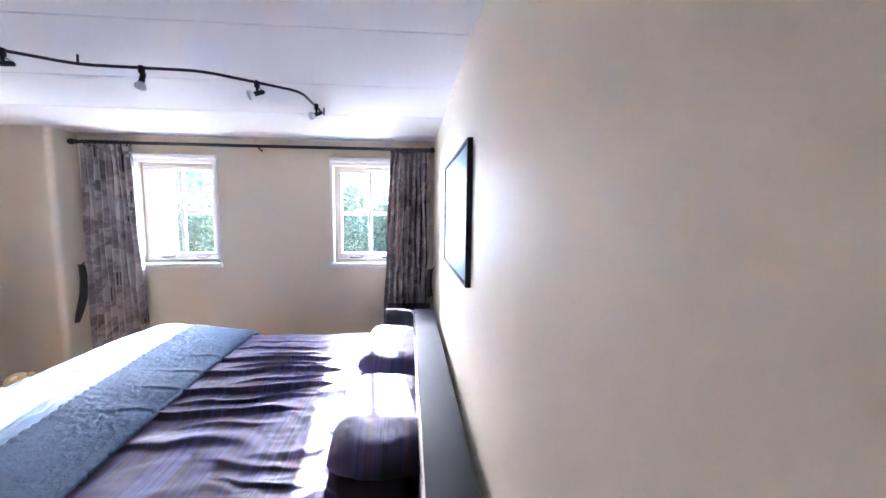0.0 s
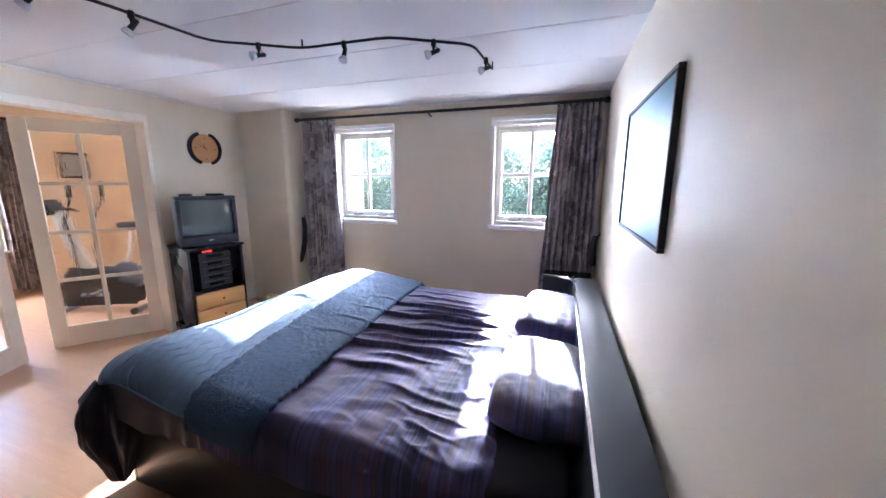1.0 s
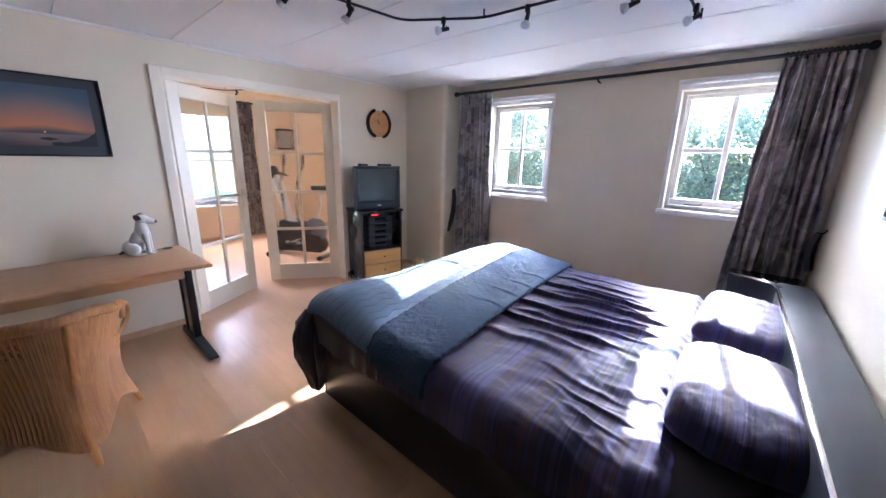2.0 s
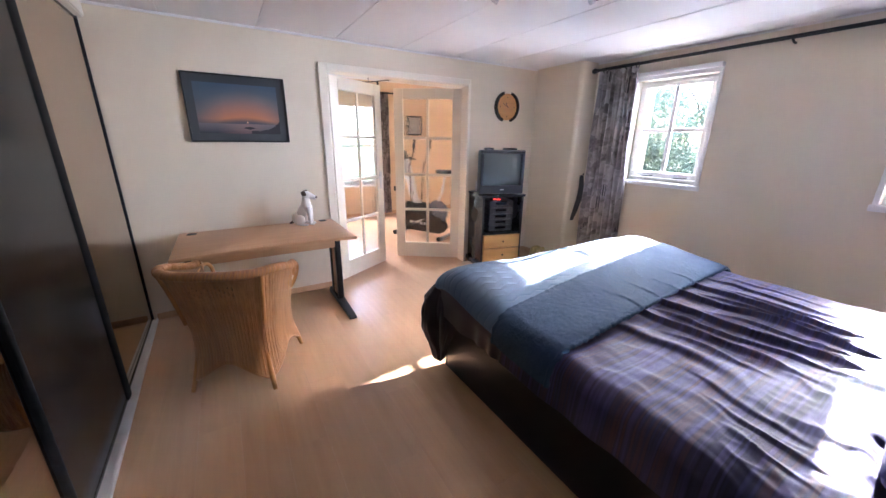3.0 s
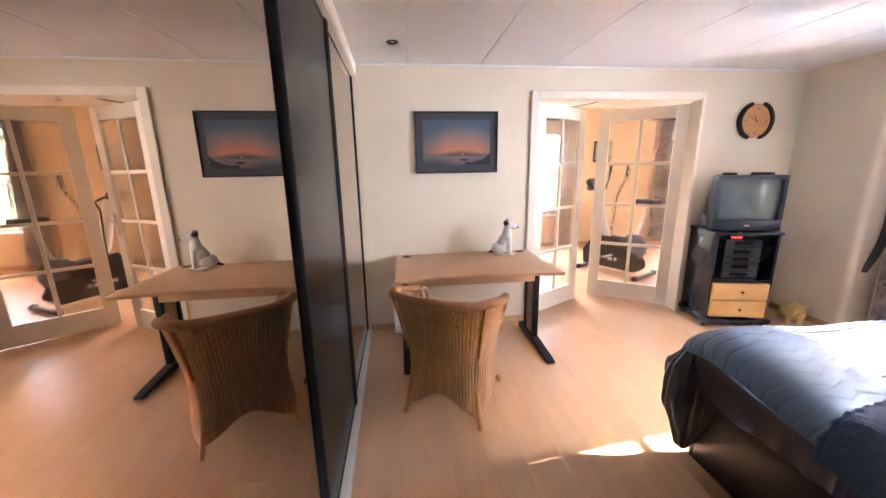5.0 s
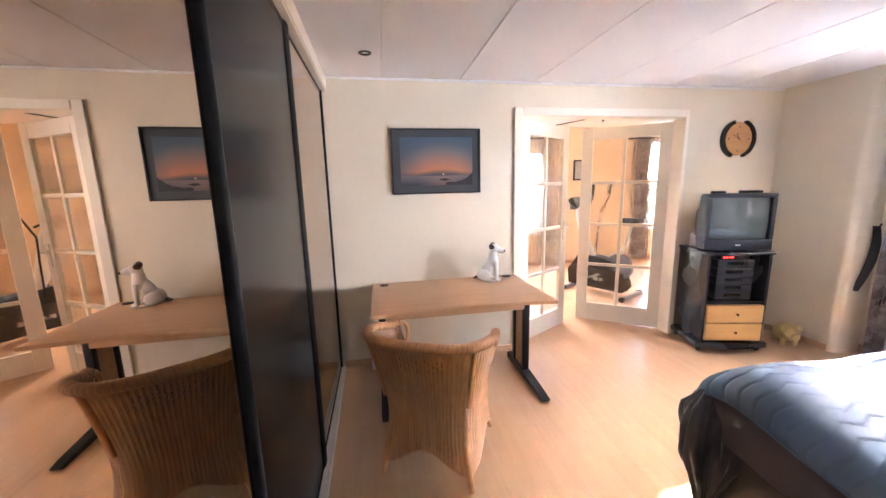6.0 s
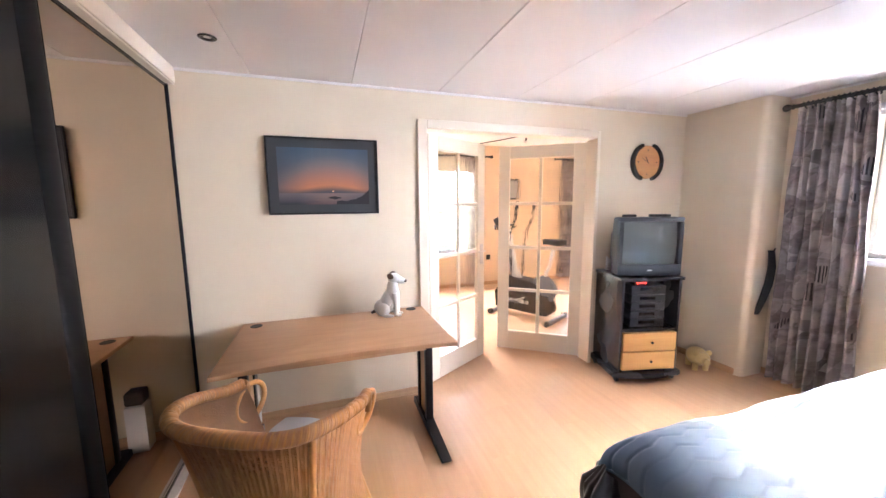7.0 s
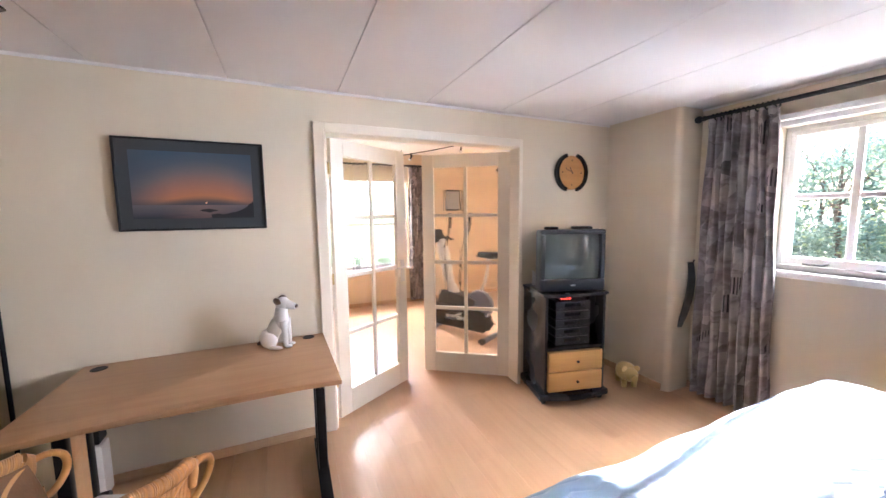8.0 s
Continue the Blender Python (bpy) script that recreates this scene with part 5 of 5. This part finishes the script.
def build_dog():
    """A seated terrier figure, looking along +x."""
    bm = bmesh.new()
    ellipsoid((-0.032, 0, 0.120), (0.048, 0.050, 0.105), bm, pose(0, 0, 0, 0, 30, 0))
    ellipsoid((0.010, 0, 0.170), (0.050, 0.048, 0.068), bm, pose(0, 0, 0, 0, 16, 0))
    ellipsoid((-0.080, 0, 0.058), (0.062, 0.066, 0.055), bm)
    tube([(0.010, 0, 0.19), (0.016, 0, 0.25)], [0.046, 0.038], 14, bm)
    ellipsoid((0.026, 0, 0.272), (0.050, 0.042, 0.039), bm)
    tube([(0.050, 0, 0.268), (0.090, 0, 0.256), (0.112, 0, 0.252)], [0.031, 0.023, 0.017], 12, bm)
    for s in (1, -1):
        tube([(0.035, s * 0.028, 0.17), (0.044, s * 0.030, 0.09), (0.046, s * 0.030, 0.014)], [0.027, 0.019, 0.016], 10, bm)
        ellipsoid((0.062, s * 0.030, 0.011), (0.027, 0.017, 0.011), bm)
        ellipsoid((-0.055, s * 0.060, 0.052), (0.058, 0.024, 0.048), bm)
        ellipsoid((-0.010, s * 0.072, 0.012), (0.050, 0.018, 0.012), bm)
    for f in bm.faces:
        f.material_index = 0
    start = len(bm.faces)
    for s in (1, -1):
        ellipsoid((0.006, s * 0.042, 0.290), (0.028, 0.011, 0.030), bm, pose(0, 0, 0, s * -35, 20, 0))
    ellipsoid((0.116, 0, 0.255), (0.013, 0.014, 0.012), bm)
    tube([(-0.13, 0, 0.03), (-0.165, 0.01, 0.012), (-0.175, 0.03, 0.010)], [0.014, 0.010, 0.007], 8, bm)
    bm.faces.ensure_lookup_table()
    for f in bm.faces[start:]:
        f.material_index = 1
    d = new("dog_figurine", finish("dog_figurine", bm, [m_dog, m_dog_brown], True))
    d.matrix_basis = pose(-3.945, 0.530, 0.7255, 0, 0, 66) @ Matrix.Diagonal((0.88, 0.84, 0.98, 1.0))
    tagged(d, "white and brown glazed dog figurine sitting on the desk", "figurine")


def build_pig():
    bm = bmesh.new()
    ellipsoid((0, 0, 0.115), (0.115, 0.088, 0.085), bm)
    ellipsoid((0.085, 0, 0.125), (0.058, 0.062, 0.06), bm)
    tube([(0.125, 0, 0.118), (0.158, 0, 0.115)], [0.032, 0.03], 14, bm)
    for x in (-0.06, 0.06):
        for y in (-0.045, 0.045):
            tube([(x, y, 0.07), (x, y, 0.0)], [0.028, 0.024], 10, bm)
    for s in (1, -1):
        ellipsoid((0.078, s * 0.055, 0.175), (0.012, 0.028, 0.03), bm, pose(0, 0, 0, s * 25, 0, 0))
    tube([(-0.11, 0, 0.13), (-0.13, 0.01, 0.14), (-0.125, 0.02, 0.15)], 0.006, 6, bm)
    p = new("piggy_bank", finish("piggy_bank", bm, m_pig, True))
    p.matrix_basis = pose(-3.715, 3.275, 0, 0, 0, -26) @ Matrix.Scale(0.95, 4)
    tagged(p, "cream glazed piggy bank standing on the floor", "piggy bank")


build_dog()
build_pig()
bin_ = thing("waste_bin", "white waste bin with a dark lid under the desk", "bin", pose(-4.058, -0.425, 0))
part("body", prism([(-0.046, -0.052), (0.046, -0.052), (0.046, 0.052), (-0.046, 0.052)], 0.0, 0.30, 0.01), m_white, bin_)
part("lid", prism([(-0.042, -0.046), (0.042, -0.046), (0.042, 0.046), (-0.042, 0.046)], 0.301, 0.395, 0.02, seg=3), m_black_matt, bin_, "dark rounded lid")
cable = thing("power_cable", "dark power cable hanging behind the cabinet", "cable")
part("lead", tube([(-4.09, 2.475, 0.80), (-4.105, 2.468, 0.66), (-4.10, 2.472, 0.52), (-4.112, 2.478, 0.36), (-4.095, 2.474, 0.2), (-4.10, 2.47, 0.05), (-4.06, 2.47, 0.008)], 0.0035, 6), m_black_matt, cable)
part("plug", lathe([(0.016, 0), (0.018, 0.012), (0.012, 0.03)], (-4.098, 2.474, 0.795), 12), m_black_matt, cable)

paper = thing("folded_paper", "crumpled white paper leaning behind the television", "paper", pose(-4.055, 2.555, 0.8955, 0, 0, -20))
part("sheet", sheet(lambda u, v: Vector((0.02 * math.sin(5 * u + 2 * v) * 0.4 + 0.05 * u, -0.045 + 0.09 * u * (1 - 0.5 * v), 0.13 * v * (1 - 0.35 * u))), steps(0, 1, 10), steps(0, 1, 10), thick=0.0015), m_white, paper)


# ---- things in the next room ----
west = lambda a, d, z: (XF + 0.085 + d, a, z)
curtain("curtain", "grey and mauve patterned curtain beside the far window", (2.50, 2.76), (2.48, 2.76), 2.27, 0.05, west, 6, 3.1)
curtain("curtain", "grey and mauve patterned curtain beside the second far window", (4.40, 4.74), (4.40, 4.76), 2.27, 0.05, west, 7, 4.6)
curtain_rod("curtain_rod", 0.35, 2.88, 2.30, west, [2.50 + 0.03 * k for k in range(9)])
curtain_rod("curtain_rod", 4.28, 6.0, 2.30, west, [4.42 + 0.03 * k for k in range(11)])
m_lace = Nodes("white_lace")
tone = m_lace.mix(m_lace.noise(m_lace.coords(), 60.0, 3), (0.66, 0.58, 0.45), (0.48, 0.41, 0.31))
thin, both = m_lace.add("BsdfTranslucent"), m_lace.add("MixShader", i0=0.22)
made = m_lace.done(tone, 0.85)
m_lace.link(tone, thin.inputs["Color"])
m_lace.link(m_lace.b.outputs[0], both.inputs[1])
m_lace.link(thin.outputs[0], both.inputs[2])
m_lace.link(both.outputs[0], m_lace.t.nodes["Material Output"].inputs[0])
m_lace = made
val = thing("lace_valance", "short gathered white lace valance at the far window", "valance")
part("lace", sheet(lambda a, z: Vector((XF + 0.05 + 0.010 * math.sin(a * 55 + z * 3), a, z)), steps(0.45, 2.49, 240), steps(2.29, 2.03, 8), thick=0.002), m_lace, val)
part("wire", tube([(XF + 0.05, 0.40, 2.285), (XF + 0.05, 2.497, 2.285)], 0.004, 6), m_alu, val)
m_grey_print = plain("grey_photo", (0.42, 0.43, 0.43), 0.5, var=0.4, big=14, fine=40, bump=0.0)
framed("small_picture", "small framed grey photograph on the far wall", 0.33, 0.37, face_east(XF, 3.175, 1.56), 0.03, 0.02, m_grey_print, None, 0.0, False)
spot_rail("track_light", "bent dark ceiling rail with small spotlights in the next room", [(-7.12, 1.85), (-7.02, 2.30), (-6.42, 2.58), (-5.90, 2.77), (-5.60, 3.20), (-5.55, 3.70)], [(-6.83, 2.39, 200, 40), (-5.90, 2.77, 160, 40), (-5.58, 3.45, 200, 40)], 2.42)
m_leaf_pot = plain("houseplant_leaf", (0.05, 0.09, 0.03), 0.5, var=0.3, big=20)
m_pot = plain("grey_pot", (0.22, 0.21, 0.20), 0.6, var=0.15)


def sill_plant(y, s):
    p = thing("potted_plant", "small leafy plant in a grey pot on the window sill", "plant", Matrix.Translation((XF + 0.03, y, FA[2] + 0.0005)) @ Matrix.Scale(s, 4), "plants on the sill")
    part("pot", lathe([(0.045, 0), (0.06, 0.10), (0.065, 0.105), (0.055, 0.106), (0.05, 0.09)], seg=16), m_pot, p)
    rnd = random.Random(int(y * 100))
    bm = bmesh.new()
    for k in range(46):
        a, r, h = rnd.uniform(0, 6.28), rnd.uniform(0.02, 0.085), rnd.uniform(0.10, 0.24)
        c = Vector((0.6 * r * math.cos(a), r * math.sin(a), h))
        u = Vector((math.cos(a), math.sin(a), rnd.uniform(-0.3, 0.8))).normalized() * 0.03
        w = u.orthogonal().normalized() * 0.013
        bm.faces.new([bm.verts.new(q) for q in (c - u, c + w, c + u, c - w)])
        tube([(0, 0, 0.09), c - u], 0.0015, 3, bm, caps=False)
    part("leaves", bm, m_leaf_pot, p)


for y, s in ((1.62, 0.9), (1.98, 0.8), (2.12, 1.0), (2.32, 0.85)):
    sill_plant(y, s)

m_bike_white = plain("white_enamel", (0.72, 0.72, 0.72), 0.3, var=0.04)
m_bike_grey = plain("bike_grey", (0.17, 0.19, 0.24), 0.4, var=0.1)


def build_bike():
    """An exercise bike with a covered flywheel, saddle, console and tall swinging arms, in its own frame along +x."""
    ang = math.degrees(math.atan2(0.42, 0.78))
    b = thing("exercise_bike", "black and white exercise bike with long swinging handles", "exercise bike", pose(-5.95, 2.40, 0, 0, 0, ang))
    part("front_foot", tube([(0.05, -0.24, 0.03), (0.05, 0.24, 0.03)], 0.03, 12), m_bike_grey, b)
    rear = part("rear_foot", tube([(0.88, -0.24, 0.03), (0.88, 0.24, 0.03)], 0.03, 12), m_bike_grey, b)
    for x in (0.05, 0.88):
        for s in (1, -1):
            part("end_cap", tube([(x, s * 0.235, 0.036), (x, s * 0.275, 0.036)], 0.036, 12), m_black_matt, b)
    body = [(0.02, 0.08), (0.78, 0.08), (0.84, 0.16), (0.78, 0.30), (0.55, 0.36), (0.10, 0.40), (0.0, 0.26)]
    part("housing", prism(body, -0.06, 0.06, 0.02, turn=pose(0, 0, 0, 90)), m_black, b, "black lower housing")
    for k, w in enumerate((0.05, 0.035, 0.06, 0.04)):
        x = 0.22 + k * 0.085
        part("lettering", box(x, x + w, -0.0625, -0.0605, 0.17, 0.215), m_bike_white, b, "", False)
    part("flywheel", lathe([(0.03, -0.035), (0.165, -0.03), (0.18, 0), (0.165, 0.03), (0.03, 0.035)], (0.70, 0, 0.40), 32, turn=pose(0, 0, 0, 90)), m_bike_grey, b, "grey wheel cover")
    part("crank_cover", prism([(0.10, 0.38), (0.62, 0.36), (0.66, 0.44), (0.50, 0.50), (0.18, 0.52)], -0.085, 0.085, 0.02, turn=pose(0, 0, 0, 90)), m_black_matt, b, "black crank cover")
    part("stem", tube([(0.40, 0, 0.36), (0.24, 0, 0.62), (0.13, 0, 1.05), (0.10, 0, 1.18)], [0.060, 0.062, 0.070, 0.045], 14), m_bike_white, b, "white front stem")
    part("console", prism([(-0.02, -0.10), (0.05, -0.10), (0.05, 0.10), (-0.02, 0.10)], 0, 0.17, 0.012, turn=pose(0.07, 0, 1.14, 0, -28, 0)), m_device, b)
    part("seat_post", tube([(0.62, 0, 0.34), (0.78, 0, 0.72), (0.82, 0, 0.98)], 0.022, 10), m_bike_white, b, "white seat post")
    seat = [(-0.14, -0.03), (-0.05, -0.045), (0.06, -0.11), (0.13, -0.10), (0.15, 0), (0.13, 0.10), (0.06, 0.11), (-0.05, 0.045), (-0.14, 0.03)]
    part("saddle", prism(seat, 0.98, 1.05, 0.02, turn=pose(0.82, 0, 0), seg=3), m_black_matt, b)
    for s in (1, -1):
        part("swing_arm", tube([(0.30, s * 0.13, 0.42), (0.30, s * 0.16, 0.80), (0.30, s * 0.20, 1.08), (0.40, s * 0.22, 1.30), (0.42, s * 0.22, 1.50)], 0.010, 8), m_black_metal, b)
        part("grip", tube([(0.405, s * 0.22, 1.34), (0.42, s * 0.22, 1.52)], 0.019, 8), m_black_matt, b)
        part("crank", tube([(0.46, s * 0.07, 0.26), (0.46 + s * 0.12, s * 0.09, 0.20)], 0.012, 8), m_alu, b)
        part("pedal", box(0.40 + s * 0.12, 0.52 + s * 0.12, s * 0.14 - 0.05, s * 0.14 + 0.05, 0.18, 0.205, 0.006), m_black_matt, b)
    part("handlebar", tube([(0.11, -0.24, 1.16), (0.06, -0.18, 1.20), (0.08, 0, 1.14), (0.06, 0.18, 1.20), (0.11, 0.24, 1.16)], 0.014, 8), m_black_matt, b)


build_bike()
sock = thing("wall_socket", "small dark socket on the far wall", "socket", Matrix.Translation((XF, 2.90, 0.52)))
part("cover", box(0.0, 0.035, -0.035, 0.035, -0.045, 0.045, 0.006), m_black_matt, sock)

# ---- outside ----
m_grass = plain("grass", (0.075, 0.12, 0.03), 0.8, var=0.35, big=0.8, fine=30, bump=0.6, depth=0.03)
bm = bmesh.new()
for a, b, c, d in ((-900, 900, -900, 900),):
    bm.faces.new([bm.verts.new(p) for p in ((a, c, -0.12), (b, c, -0.12), (b, d, -0.12), (a, d, -0.12))])
setting("ground", bm, m_grass, "green lawn round the house", "lawn")
m_leaf = Nodes("tree_leaf")
geo = m_leaf.add("NewGeometry")
tone = m_leaf.ramp(geo.outputs["Random Per Island"], [(0.0, (0.075, 0.125, 0.105)), (0.5, (0.115, 0.185, 0.150)), (0.85, (0.15, 0.22, 0.16)), (1.0, (0.22, 0.26, 0.09))])
made = m_leaf.done(tone, 0.34, 0.0)
thin, both = m_leaf.add("BsdfTranslucent"), m_leaf.add("MixShader", i0=0.5)
m_leaf.link(tone, thin.inputs["Color"])
m_leaf.link(m_leaf.b.outputs[0], both.inputs[1])
m_leaf.link(thin.outputs[0], both.inputs[2])
m_leaf.link(both.outputs[0], m_leaf.t.nodes["Material Output"].inputs[0])
m_leaf = made
m_bark = plain("bark", (0.10, 0.075, 0.055), 0.9, var=0.4, big=12, fine=60, bump=0.9, depth=0.02)


def tree(name, label, x, y, r, high, count, seed, low=0.2):
    """A leafy tree: tapered trunk, limbs, and a crown of single leaves in clumps."""
    rnd = random.Random(seed)
    t = thing(name, label, "tree", Matrix.Translation((x, y, -0.12)))
    part("trunk", tube([(0, 0, 0), (0.04, 0.02, high * 0.3), (0.0, 0.05, high * 0.6), (0.02, 0, high * 0.85)], [0.07, 0.05, 0.03, 0.012], 10), m_bark, t)
    clumps = []
    for k in range(46):
        a, q = rnd.uniform(0, 6.283), rnd.random() ** 0.5
        z = low + (high - low) * rnd.random()
        rr = r * q * (1.0 - 0.45 * abs(z / high - 0.45))
        clumps.append(Vector((rr * math.cos(a), rr * math.sin(a) * 0.7, z)))
    bm = bmesh.new()
    for c in clumps[:14]:
        tube([(0, 0, max(0.1, c.z * 0.6)), (c.x * 0.5, c.y * 0.5, c.z * 0.85), c], [0.016, 0.010, 0.004], 6, bm)
    part("limbs", bm, m_bark, t)
    verts, faces = [], []
    for k in range(count):
        c = clumps[k % len(clumps)]
        p = c + Vector((rnd.gauss(0, 0.17), rnd.gauss(0, 0.15), rnd.gauss(0, 0.16)))
        u = Vector((rnd.gauss(0, 1), rnd.gauss(0, 1), rnd.gauss(-0.3, 0.6))).normalized()
        w = u.cross(Vector((rnd.gauss(0, 1), rnd.gauss(0, 1), rnd.gauss(0, 1)))).normalized()
        l = rnd.uniform(0.022, 0.048)
        n = u.cross(w)
        i = len(verts)
        verts += [p - u * l, p + w * l * 0.45 + n * 0.006, p + u * l, p - w * l * 0.45 + n * 0.006]
        faces.append((i, i + 1, i + 2, i + 3))
    me = bpy.data.meshes.new("crown")
    me.from_pydata([tuple(v) for v in verts], [], faces)
    me.materials.append(m_leaf)
    crown = new("crown", me)
    crown.parent = t


for i, (x, y, r, h, n) in enumerate(((-6.6, 9.6, 1.2, 2.9, 5000), (-4.7, 9.4, 1.2, 2.6, 5000), (-3.3, 9.7, 1.1, 3.2, 5000), (-1.9, 9.3, 1.1, 2.5, 5000), (-0.5, 9.5, 1.1, 2.7, 5000), (-5.4, 7.6, 1.0, 2.7, 5200), (-4.0, 7.9, 1.1, 3.0, 6000), (-2.6, 8.2, 1.0, 3.05, 6000), (-1.2, 7.8, 0.95, 2.35, 5200), (0.2, 7.9, 1.05, 2.95, 6000))):
    tree("garden_tree", "dense green leafy garden tree on the lawn", x, y, r, h, int(2.3 * n), 11 + i)

floorboards()
